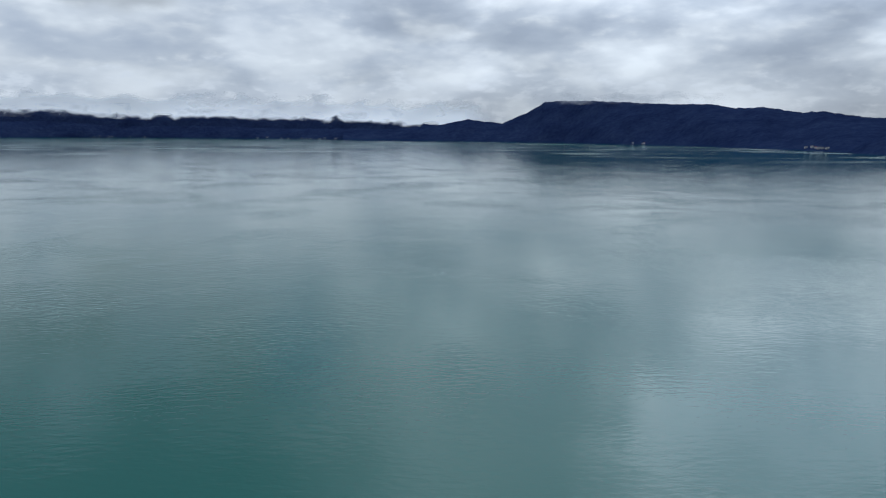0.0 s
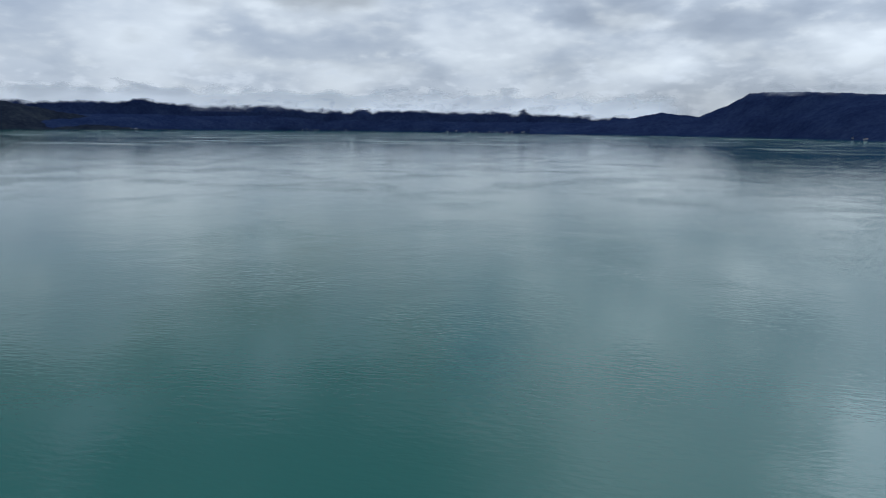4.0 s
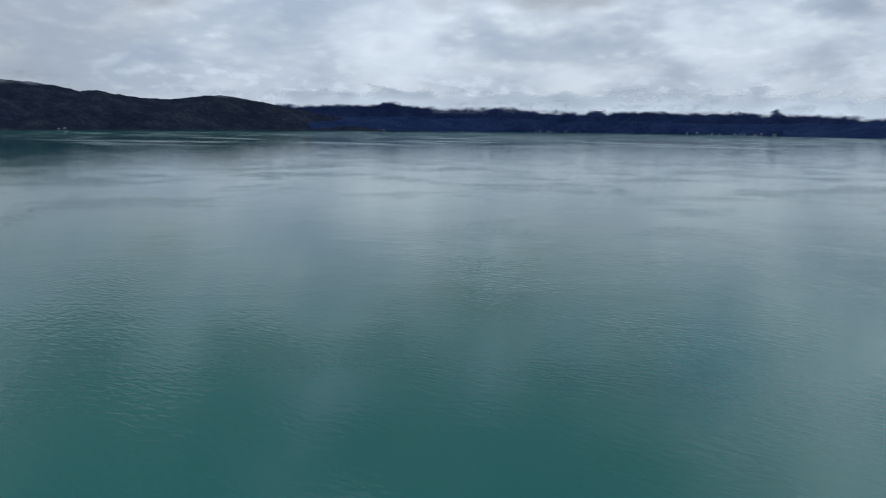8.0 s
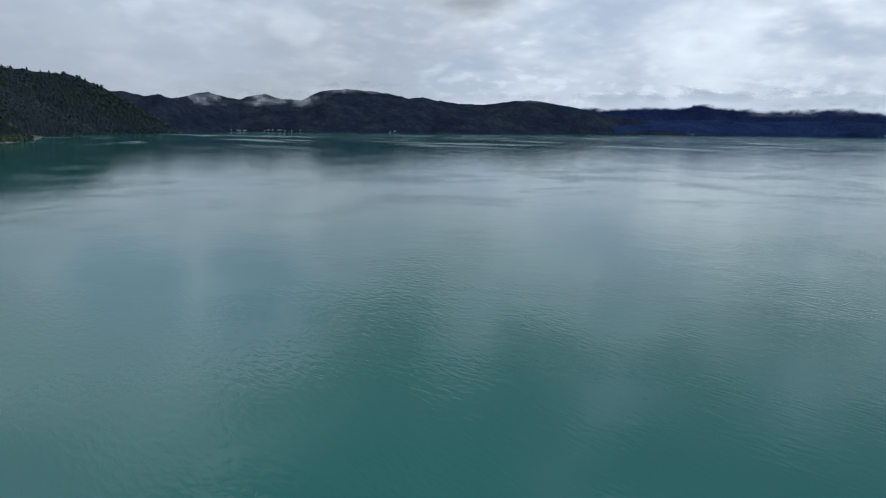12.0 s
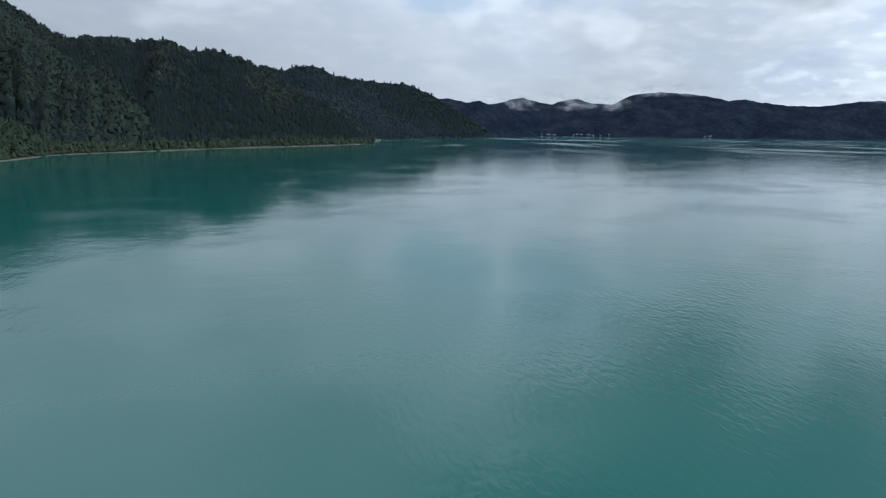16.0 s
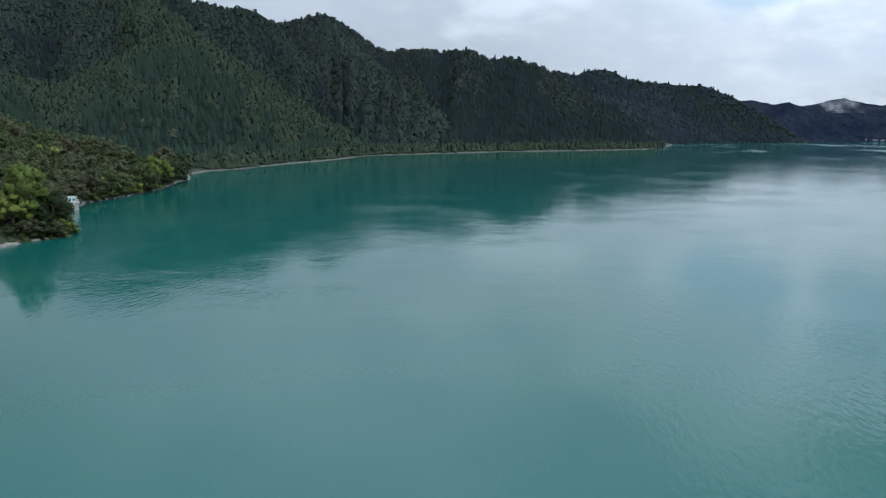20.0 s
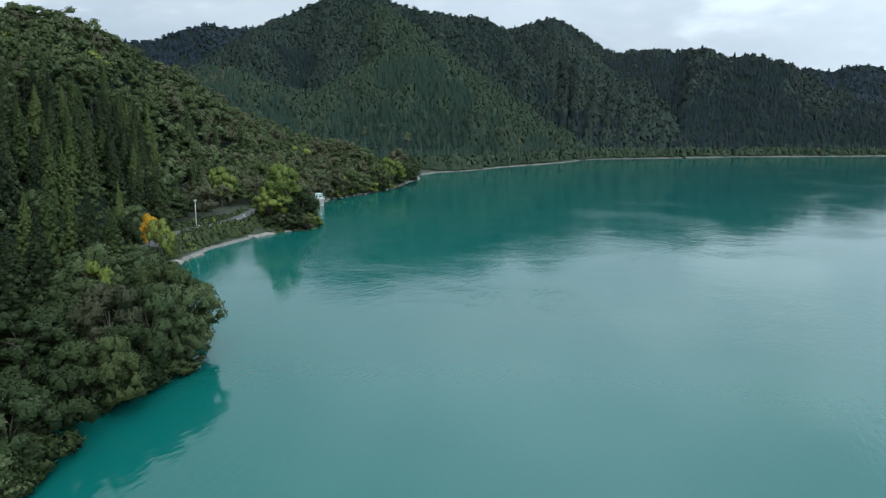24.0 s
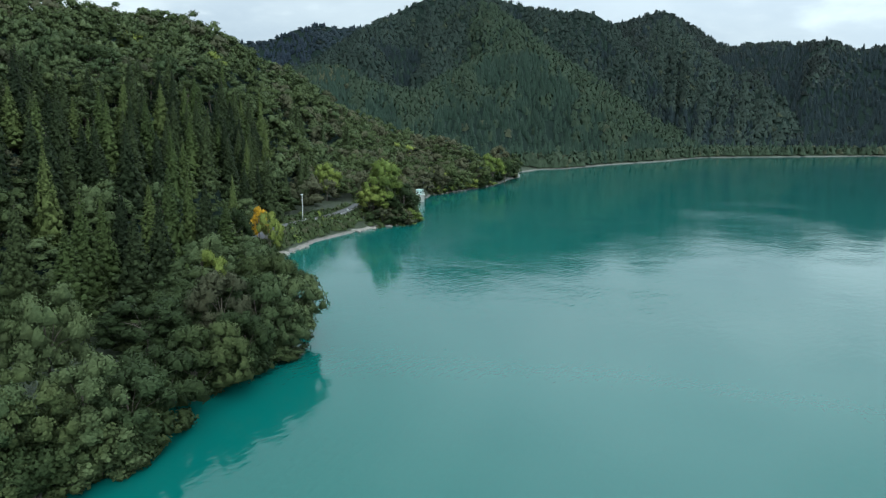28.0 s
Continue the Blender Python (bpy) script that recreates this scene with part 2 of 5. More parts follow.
def value_noise(x, y, seed=0):
    ix, iy = np.floor(x), np.floor(y)
    fx, fy = x - ix, y - iy
    fx, fy = fx * fx * (3 - 2 * fx), fy * fy * (3 - 2 * fy)
    a, b = lattice(ix, iy, seed), lattice(ix + 1, iy, seed)
    c, d = lattice(ix, iy + 1, seed), lattice(ix + 1, iy + 1, seed)
    return (a * (1 - fx) + b * fx) * (1 - fy) + (c * (1 - fx) + d * fx) * fy


def fbm(x, y, octaves=4, seed=0, gain=0.5):
    x, y = np.asarray(x, float), np.asarray(y, float)
    total, amp, norm = 0.0, 1.0, 0.0
    for k in range(octaves):
        total = total + amp * value_noise(x * 2 ** k, y * 2 ** k, seed + k)
        norm += amp
        amp *= gain
    return total / norm - 0.5


def mesh_from(name, verts, faces, mats, smooth=False, normals=None):
    """One mesh from arrays: faces all triangles or all quads."""
    me = bpy.data.meshes.new(name)
    verts, faces = np.asarray(verts, np.float32), np.asarray(faces, np.int32)
    k = faces.shape[1]
    me.vertices.add(len(verts))
    me.vertices.foreach_set("co", verts.ravel())
    me.loops.add(faces.size)
    me.loops.foreach_set("vertex_index", faces.ravel())
    me.polygons.add(len(faces))
    me.polygons.foreach_set("loop_start", np.arange(0, faces.size, k, dtype=np.int32))
    me.polygons.foreach_set("loop_total", np.full(len(faces), k, np.int32))
    if smooth:
        me.polygons.foreach_set("use_smooth", np.ones(len(faces), bool))
    for m in mats:
        me.materials.append(m)
    me.update(calc_edges=True)
    if normals is not None:
        me.polygons.foreach_set("use_smooth", np.ones(len(faces), bool))
        me.normals_split_custom_set_from_vertices(normals)
    return me


def grid_faces(nu, nv):
    i = np.arange(nu - 1)[:, None] * nv + np.arange(nv - 1)[None, :]
    i = i.ravel()
    return np.stack([i, i + nv, i + nv + 1, i + 1], 1)


# ---------------------------------------------------------------- water and lake bed
def disc(name, radius, z, mat, rings=12):
    a = np.linspace(0, 2 * np.pi, 97)
    r = np.concatenate([[0.5], np.geomspace(8, radius, rings)])
    R, A = np.meshgrid(r, a, indexing="ij")
    v = np.stack([R * np.cos(A), R * np.sin(A), np.full_like(R, z)], -1).reshape(-1, 3)
    return new(name, mesh_from(name, v, grid_faces(len(r), len(a)), [mat], True))


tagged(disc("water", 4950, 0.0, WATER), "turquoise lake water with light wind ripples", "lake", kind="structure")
tagged(disc("ground", 4960, -9.0, SHORE), "lake bed and ground beneath the water", "ground", kind="structure")

# ---------------------------------------------------------------- near shore
# the waterline as bearing from the hover point and distance, running from the near trees to the far bay
WATERLINE = ((176, 66), (165, 67), (153.6, 71), (149.4, 79), (148.0, 80), (147.4, 90), (145.0, 95), (142.0, 97), (139.0, 105), (137.8, 116), (138.2, 134),
             (139.8, 160), (140.2, 182), (139.0, 197), (136.5, 217), (132.8, 240), (130.0, 248), (128.2, 252), (127.6, 268), (128.0, 300), (127.9, 330), (126.6, 362),
             (124.0, 390), (121.2, 440), (119.9, 500), (120.0, 550), (118.5, 590), (116.0, 615), (113.0, 690), (109.3, 775), (106.2, 910), (103.5, 955),
             (100.0, 1015), (95.0, 1130), (89.4, 1245), (85.4, 1370), (83.8, 1450), (83.0, 1560), (82.6, 1700), (82.1, 2000))


def polar(az, d):
    a = np.radians(az)
    return np.stack([-np.sin(a) * d, np.cos(a) * d], -1)


SHORE_XY = polar(*np.array(WATERLINE, float).T)
LAND = np.concatenate([SHORE_XY, polar(np.array([95.0, 130.0, 178.0]), np.array([2600.0, 2600.0, 1500.0]))])


def shore_distance(x, y):
    """Metres from the waterline, positive on land."""
    x, y = np.asarray(x, float), np.asarray(y, float)
    best = np.full(x.shape, 1e9)
    for (ax, ay), (bx, by) in zip(SHORE_XY[:-1], SHORE_XY[1:]):
        ex, ey = bx - ax, by - ay
        t = np.clip(((x - ax) * ex + (y - ay) * ey) / (ex * ex + ey * ey), 0, 1)
        best = np.minimum(best, np.hypot(x - ax - t * ex, y - ay - t * ey))
    inside = np.zeros(x.shape, bool)
    n = len(LAND)
    for k in range(n):
        (ax, ay), (bx, by) = LAND[k], LAND[(k + 1) % n]
        cross = (ay > y) != (by > y)
        with np.errstate(divide="ignore", invalid="ignore"):
            inside ^= cross & (x < (bx - ax) * (y - ay) / (by - ay) + ax)
    return np.where(inside, best, -best)


def near_ground(x, y):
    s = shore_distance(x, y) + 2.0 * fbm(x / 9.0, y / 9.0, 3, 5)
    a = np.degrees(np.arctan2(-np.asarray(x), np.asarray(y)))
    wooded = (np.hypot(x, y) < 150) & (a > 134)
    s = s - np.where(wooded, 4.0, np.interp(a, (120.0, 120.8, 131.5, 132.5, 139.2, 140), (0, 3.5, 3.5, 0, 0, 3.5)))
    width = np.interp(a, (86, 88, 91, 94, 105, 108, 111, 118, 120.5, 121.5, 131, 132.5, 138, 139.4, 140), (0.25, 2, 2, 0.25, 0.25, 1.5, 3.5, 4, 3.5, 0.8, 0.8, 1.4, 1.4, 1.2, 0.8))
    width = np.where(wooded, 0.7, width)
    beach = np.clip(s / width, 0, 1) * 0.8 + np.clip(s - width, 0, 7) * 0.36
    inland = np.clip(s - 12, 0, 400) * 0.05
    return np.where(s < 0, np.maximum(s * 0.25, -6), beach + inland) + np.where(s > 2, 0.5 * fbm(x / 5, y / 5, 3, 8), 0)


az = np.radians(np.arange(79, 172.1, 0.45))
rad = np.geomspace(50, 1950, 230)
A_, R_ = np.meshgrid(az, rad, indexing="ij")
X_, Y_ = -np.sin(A_) * R_, np.cos(A_) * R_
shore = new("shore", mesh_from("shore", np.stack([X_, Y_, near_ground(X_, Y_)], -1).reshape(-1, 3), grid_faces(len(az), len(rad)), [SHORE], True))
tagged(shore, "pale gravel lakeshore rising to grassy wooded ground", "lakeshore", kind="structure")


# ---------------------------------------------------------------- mountains
class Ridge:
    """A wooded ridge round the lake. rows: bearing, distance of its foot, distance of its crest, height of the crest in degrees above the eye."""

    def __init__(self, rows, tall=0.0, gully=0.05, seed=1, curve=1.15, rough=0.0, spur=260.0, relief=0.16):
        self.rows = np.array(rows, float)
        self.rows = self.rows[np.argsort(self.rows[:, 0])]
        self.tall, self.gully, self.seed, self.curve, self.rough = tall, gully, seed, curve, rough
        self.spur, self.relief = spur, relief

    def surface(self, az, u):
        """Points at bearing az, u from 0 at the foot over 1 at the crest to 1.6 behind it."""
        r = self.rows
        foot, crest, el = (np.interp(az, r[:, 0], r[:, k]) for k in (1, 2, 3))
        top = EYE + crest * np.tan(np.radians(el)) - self.tall
        front = np.clip(u, 0.0, 1.0)
        d = foot + (crest - foot) * u
        z = -4 + (top + 4) * front ** self.curve
        g = fbm(az / 4.2 + u * 0.8, u * 2.2, 4, self.seed)
        z = z + g * np.abs(top) * self.gully * 4 * np.sin(np.pi * np.clip(front, 0, 1)) ** 0.7
        z = np.where(u > 1, top - (u - 1) * (crest - foot) * 0.45, z)
        # side spurs running down the face, with gullies between them
        side = np.radians(az) * crest / self.spur + 0.55 * fbm(az / 3.0, u * 1.5, 3, self.seed + 40) + 0.35 * u
        rib = 1 - np.abs(2 * (side - np.floor(side)) - 1)
        self.rib = rib
        z = z + (rib - 0.5) * np.maximum(top, 0) * self.relief * np.sin(np.pi * front) ** 0.8 * (0.6 + 0.8 * value_noise(side, u * 2, self.seed + 50))
        if self.rough:
            x, y = -np.sin(np.radians(az)) * d, np.cos(np.radians(az)) * d
            z = z + self.rough * fbm(x / 26, y / 26, 3, self.seed + 9) * np.clip(u * 6, 0, 1)
        xy = polar(az, d)
        return np.concatenate([xy, z[..., None]], -1)

    def facing(self, az, u):
        """The way the slope faces, as unit vectors."""
        p = self.surface(az, u)
        n = np.cross(self.surface(az + 0.35, u) - p, self.surface(az, np.minimum(u, 0.96) + 0.035) - self.surface(az, np.minimum(u, 0.96)))
        n = n / np.linalg.norm(n, axis=-1, keepdims=True)
        return n * np.sign(n[..., 2:3])

    def build(self, label, mat, step, nu):
        a = np.arange(self.rows[0, 0], self.rows[-1, 0] + step, step)
        u = np.concatenate([np.linspace(-0.02, 1, nu), [1.15, 1.6]])
        A, U = np.meshgrid(a, u, indexing="ij")
        ob = new("mountain", mesh_from("mountain", self.surface(A, U).reshape(-1, 3), grid_faces(len(a), len(u)), [mat], True))
        return tagged(ob, label, "mountain", "mountains round the lake", "structure")


MESA = Ridge(((-75, 1500, 2300, 2.0), (-50, 1700, 2400, 1.0), (-40, 1900, 2600, 1.2), (-36.9, 1950, 2700, 1.41), (-34.6, 2000, 2800, 1.66), (-32.8, 2150, 2900, 1.94), (-31.7, 2200, 2950, 1.83),
              (-29.1, 2350, 3050, 2.25), (-27.2, 2500, 3150, 2.19), (-25.6, 2650, 3250, 2.49), (-22.4, 2850, 3450, 2.51), (-17.3, 3200, 3650, 2.74), (-14.7, 3450, 3850, 2.78), (-13.1, 3500, 3900, 2.65),
              (-11.6, 3550, 3950, 1.76), (-9.8, 3600, 4000, 1.0), (-8.3, 3650, 4020, 1.12), (-6.9, 3680, 4050, 1.29), (-5.3, 3720, 4100, 0.92), (-2, 3800, 4150, 0.5), (3, 3850, 4200, 0.1)), 4, 0.04, 11, 0.9, 9)
HEADLAND = Ridge(((-75, 900, 1300, 3.0), (-50, 1400, 1700, 2.2), (-40, 1700, 1900, 1.0), (-37, 1760, 1950, 0.39), (-36.1, 1800, 1960, -0.01), (-34.9, 1900, 1970, -0.80), (-34.2, 1940, 1980, -1.1)), 3, 0.03, 12, 0.8, 8)
LOWSHORE = Ridge(((-10, 3700, 4000, 0.2), (-3, 3850, 4150, 0.35), (1.5, 4050, 4300, 0.45), (8, 4420, 4650, 0.38), (13, 4550, 4720, 0.5), (19, 4600, 4740, 0.42), (24, 4550, 4720, 0.75), (28, 4350, 4620, 0.6), (33, 4150, 4450, 0.7), (40, 3950, 4300, 0.6), (48, 3800, 4200, 0.2)), 3, 0.04, 13, 0.7, 8, 420, 0.2)
BACKRANGE = Ridge(((-12, 4640, 4860, 0.2), (-8, 4640, 4860, 0.5), (-3, 4640, 4860, 0.95), (1.6, 4640, 4860, 1.12), (2.6, 4640, 4860, 1.2), (3.4, 4640, 4860, 1.55), (4.2, 4640, 4860, 1.15), (7.6, 4640, 4860, 1.35), (12.5, 4640, 4860, 1.3), (18.9, 4640, 4860, 1.3),
                   (23.4, 4640, 4860, 1.6), (26.5, 4640, 4860, 1.5), (30.2, 4640, 4860, 1.7), (32.4, 4640, 4860, 1.98), (35.1, 4640, 4860, 1.7), (39.1, 4640, 4860, 1.65), (44, 4640, 4860, 1.5), (50, 4640, 4860, 0.8)), 4, 0.04, 14, 0.9, 10)
FARWEST = Ridge(((29, 4200, 4450, -0.4), (34.7, 4050, 4350, 0.27), (38.7, 3950, 4300, 0.9), (42.6, 3850, 4250, 1.7), (45.5, 3750, 4200, 2.15), (47.0, 3680, 4150, 2.14), (48.1, 3650, 4150, 1.97), (49.5, 3600, 4150, 1.80), (51.3, 3570, 4100, 1.84), (53.2, 3530, 4100, 2.08), (54.4, 3500, 4100, 2.34), (55.5, 3450, 4050, 2.22), (56.3, 3420, 4050, 2.43),
                 (58.1, 3350, 4000, 2.72), (60.4, 3330, 4000, 2.90), (62.5, 3340, 3950, 2.68), (63.3, 3350, 3900, 2.32), (63.9, 3360, 3900, 1.95), (65.4, 3400, 3850, 2.02), (66.7, 3420, 3800, 2.34), (67.6, 3400, 3800, 2.30), (68.7, 3350, 3750, 1.92), (70.0, 3250, 3700, 2.17), (70.9, 3150, 3650, 2.46), (72.1, 3050, 3600, 2.23), (73.4, 3000, 3550, 1.9), (77, 2900, 3500, 2.1), (81, 2800, 3400, 1.5)), 5, 0.05, 15, 0.9, 9, 420, 0.26)
HUMP = Ridge(((48.6, 3600, 3700, -1.2), (49.7, 3590, 3720, -0.5), (50.5, 3575, 3740, 0.30), (51.3, 3560, 3760, 0.85), (52.0, 3550, 3770, 1.07), (53.1, 3540, 3770, 1.07), (54.2, 3520, 3750, 0.47), (55.3, 3500, 3700, -0.38), (56, 3480, 3650, -0.9)), 4, 0.04, 25, 0.9, 7, 200, 0.12)
CAPE = Ridge(((68.6, 2980, 3050, -1.0), (69.7, 2930, 3050, -0.5), (70.7, 2880, 3040, 0.3), (71.6, 2830, 3030, 1.0), (72.5, 2790, 3020, 1.6), (73.4, 2750, 3010, 1.87), (74.4, 2700, 3000, 2.18), (75.4, 2650, 2980, 2.05), (76.0, 2620, 2960, 2.16), (76.9, 2580, 2950, 2.37), (77.6, 2540, 2930, 2.26), (80, 2450, 2900, 2.6), (84, 2400, 2900, 2.5)), 4, 0.05, 16, 1.0, 8, 240, 0.2)
HILL_FAR = Ridge(((72.6, 2740, 2780, -0.9), (73.8, 2690, 2760, 0.0), (75.7, 2560, 2700, 1.3), (77.4, 2440, 2650, 2.25), (78.9, 2310, 2600, 2.9), (79.6, 2260, 2560, 3.27), (80.4, 2190, 2520, 3.5), (82.4, 2020, 2450, 3.57), (83.0, 1960, 2440, 3.74), (84.2, 1880, 2400, 3.68), (85.9, 1800, 2360, 4.07), (86.8, 1760, 2340, 4.55), (87.6, 1740, 2320, 4.79), (88.8, 1720, 2300, 4.66), (89.8, 1700, 2280, 4.33), (91, 1700, 2260, 4.6), (96, 1700, 2200, 4.4)), 7, 0.05, 17, 1.1, 6, 200, 0.2)
HILL_FRONT = Ridge(((78.2, 2330, 2360, -1.0), (78.9, 2290, 2350, -0.4), (80.5, 2160, 2300, 0.72), (82.5, 1960, 2250, 1.5), (84.0, 1850, 2200, 2.12), (86.0, 1750, 2150, 2.5), (88.1, 1700, 2100, 2.75), (91, 1680, 2050, 3.0)), 7, 0.05, 26, 1.0, 5, 170, 0.14)
HILL_MID = Ridge(((82.5, 1560, 1590, -1.9), (83.0, 1520, 1570, -1.0), (83.5, 1490, 1560, -0.4), (84.7, 1410, 1560, 0.68), (86.4, 1340, 1570, 1.9), (88.1, 1290, 1580, 2.63), (90.0, 1250, 1590, 3.57), (91.9, 1215, 1600, 4.75), (93.6, 1175, 1590, 5.33), (94.3, 1160, 1580, 5.66), (95.8, 1130, 1570, 5.63), (96.7, 1110, 1560, 5.56), (97.3, 1095, 1560, 5.95), (98.2, 1080, 1560, 6.26), (99.1, 1060, 1570, 6.2), (100, 1045, 1590, 6.02), (101.1, 1025, 1600, 6.1), (103.7, 990, 1620, 6.18), (104.4, 980, 1620, 5.96), (106, 960, 1620, 5.3), (110, 940, 1600, 4.5)), 7, 0.07, 18, 1.05, 4, 190, 0.13)
PEAK = Ridge(((95, 1250, 1700, 2.8), (99, 1200, 1700, 4.0), (104.4, 1050, 1750, 5.9), (105.6, 1020, 1750, 6.4), (106.8, 1000, 1750, 7.22), (108.1, 1000, 1750, 8.05), (109.3, 1010, 1750, 8.65), (110.1, 1020, 1750, 8.6), (111.7, 1030, 1750, 8.1), (113.0, 1060, 1720, 7.8), (115, 1100, 1700, 8.0), (118, 1150, 1650, 8.0)), 7, 0.06, 19, 1.1, 4, 200, 0.14)
SHOULDER = Ridge(((98.6, 1105, 1130, -1.2), (99.4, 1085, 1150, 0.3), (100.7, 1050, 1200, 2.3), (101.5, 1035, 1250, 3.1), (103.1, 1005, 1330, 3.93), (105.1, 975, 1430, 4.77), (107.1, 960, 1530, 6.4), (109.3, 960, 1680, 8.3), (110.5, 980, 1640, 7.5), (112, 1000, 1560, 5.6), (113.5, 1000, 1480, 3.2)), 7, 0.05, 27, 1.0, 4, 160, 0.10)
MAIN = Ridge(((105.6, 1000, 1150, -1.0), (108, 1000, 1220, 1.8), (110.8, 1000, 1300, 5.2), (113.0, 990, 1350, 7.75), (114.3, 985, 1350, 8.55), (115.7, 985, 1350, 9.0), (116.8, 990, 1360, 8.75), (118.5, 990, 1370, 9.0), (120.5, 1000, 1400, 9.46), (122.2, 1000, 1420, 9.86), (125, 960, 1420, 10.3), (127.5, 900, 1400, 9.9), (129.2, 880, 1400, 9.1),
              (130.9, 870, 1360, 8.3), (132.7, 850, 1320, 7.45), (134.4, 850, 1300, 6.25), (136.6, 850, 1280, 4.95), (141, 850, 1200, 3.2), (146, 850, 1150, 1.0)), 7, 0.06, 20, 0.95, 4, 230, 0.17)
SPUR = Ridge(((111.2, 770, 785, -1.8), (111.8, 750, 790, -0.8), (113.0, 720, 815, 0.8), (114.4, 690, 850, 1.95), (116.6, 650, 910, 4.1), (118.5, 620, 960, 6.0), (119.6, 600, 985, 6.6), (121.1, 575, 1000, 6.55), (123.3, 545, 980, 5.55), (126.4, 510, 900, 4.0), (128.2, 490, 850, 2.95), (130, 480, 850, 3.1), (132.7, 470, 890, 3.9), (134.5, 470, 930, 4.75), (136.2, 470, 940, 4.7), (138, 475, 930, 3.9), (142, 490, 900, 3.0), (146, 500, 850, 1.5)), 7, 0.04, 21, 1.05, 3, 170, 0.10)
SPUR_BACK = Ridge(((105.7, 935, 950, -1.9), (106.2, 915, 955, -1.1), (107.5, 880, 975, -0.2), (108.6, 850, 995, 0.5), (110.7, 800, 1030, 1.6), (113.1, 750, 1080, 3.2), (115.8, 720, 1140, 4.9), (118.4, 720, 1200, 6.45), (119.5, 740, 1230, 7.6), (120.8, 780, 1270, 8.4), (122.3, 830, 1320, 9.45), (124, 870, 1350, 9.7), (126, 900, 1330, 8.3), (128, 920, 1300, 6.2), (130, 930, 1250, 4.0)), 7, 0.05, 28, 1.0, 4, 200, 0.12)
BEHIND = Ridge(((125, 1500, 2000, 7.5), (130, 1500, 2000, 7.7), (132.9, 1500, 2000, 7.52), (134.4, 1500, 2000, 7.5), (136.1, 1500, 2000, 7.6), (137.9, 1500, 2000, 7.25), (139.6, 1500, 2000, 6.38), (140.9, 1500, 2000, 6.12), (146, 1500, 2000, 6.0), (158, 1500, 2000, 5.5)), 7, 0.04, 22, 1.0, 5)
NEAR = Ridge(((121.5, 440, 470, -2.6), (124, 400, 470, -1.9), (126, 420, 490, -1.2), (128, 405, 510, -1.0), (130, 375, 520, -0.5), (132, 312, 520, 0.2), (134, 290, 520, 1.1), (136, 270, 500, 2.4), (138, 250, 470, 3.7), (139.2, 240, 450, 4.5), (140.5, 225, 430, 4.9), (141.7, 210, 420, 5.45), (142.5, 200, 410, 6.05), (143.7, 185, 400, 6.7), (145.3, 168, 390, 7.4),
              (146.8, 155, 385, 7.72), (150.2, 135, 375, 7.7), (152, 128, 370, 8.1), (154, 122, 365, 8.0), (157.4, 112, 360, 7.85), (165, 105, 350, 7.6), (180, 105, 330, 7.0)), 7, 0.04, 23, 1.0, 2, 90, 0.05)
ENCLOSE = Ridge(((176, 900, 1600, 5.0), (200, 1100, 1800, 6.0), (230, 1300, 2000, 5.0), (260, 1400, 2200, 4.0), (287, 1500, 2300, 2.0)), 6, 0.05, 24, 1.0, 12)

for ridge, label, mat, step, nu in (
        (MESA, "flat-topped wooded mountain across the lake, coloured in dark haze blue", HAZE_BLUE_WOOD, 0.09, 20),
        (HEADLAND, "dark wooded headland reaching into the lake", HAZE_BLUE_WOOD, 0.08, 16),
        (LOWSHORE, "low dark wooded hills along the far shore", HAZE_BLUE_WOOD, 0.06, 14),
        (BACKRANGE, "distant range coloured in dark haze blue with its tops in cloud", HAZE_BLUE_WOOD, 0.09, 16),
        (FARWEST, "distant dark wooded mountain with cloud on its summit", HAZE_SLATE_WOOD, 0.09, 20),
        (HUMP, "low rounded wooded hill at the foot of a mountain", HAZE_SLATE_WOOD, 0.08, 20),
        (CAPE, "wooded cape hill falling to the lake", HAZE_SLATE_WOOD, 0.08, 26),
        (HILL_FAR, "far hill thick with dark conifers", MID_WOOD, 0.15, 24),
        (HILL_FRONT, "lower wooded shoulder in front of the far hill", MID_WOOD, 0.15, 24),
        (HILL_MID, "cedar-covered hill above a narrow beach", MID_WOOD, 0.25, 32),
        (PEAK, "dark pointed wooded peak behind the bay", MID_WOOD, 0.25, 32),
        (SHOULDER, "wooded shoulder running down from the pointed peak", MID_WOOD, 0.2, 32),
        (MAIN, "highest green wooded mountain above the bay", MID_WOOD, 0.25, 34),
        (SPUR, "green spur with planted cedars running down to the shore", MID_WOOD, 0.25, 32),
        (SPUR_BACK, "long wooded spur falling from the high mountain to the shore", MID_WOOD, 0.2, 32),
        (BEHIND, "dark wooded hill behind the saddle", MID_WOOD, 0.2, 24),
        (NEAR, "near hill with cedars below and broadleaf trees on top", MID_WOOD, 0.25, 44),
        (ENCLOSE, "wooded mountains closing the lake at the back", HAZE_BLUE_WOOD, 0.5, 12)):
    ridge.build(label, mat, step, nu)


# ---------------------------------------------------------------- trees
def unit(v):
    return v / np.maximum(np.linalg.norm(v, axis=-1, keepdims=True), 1e-9)


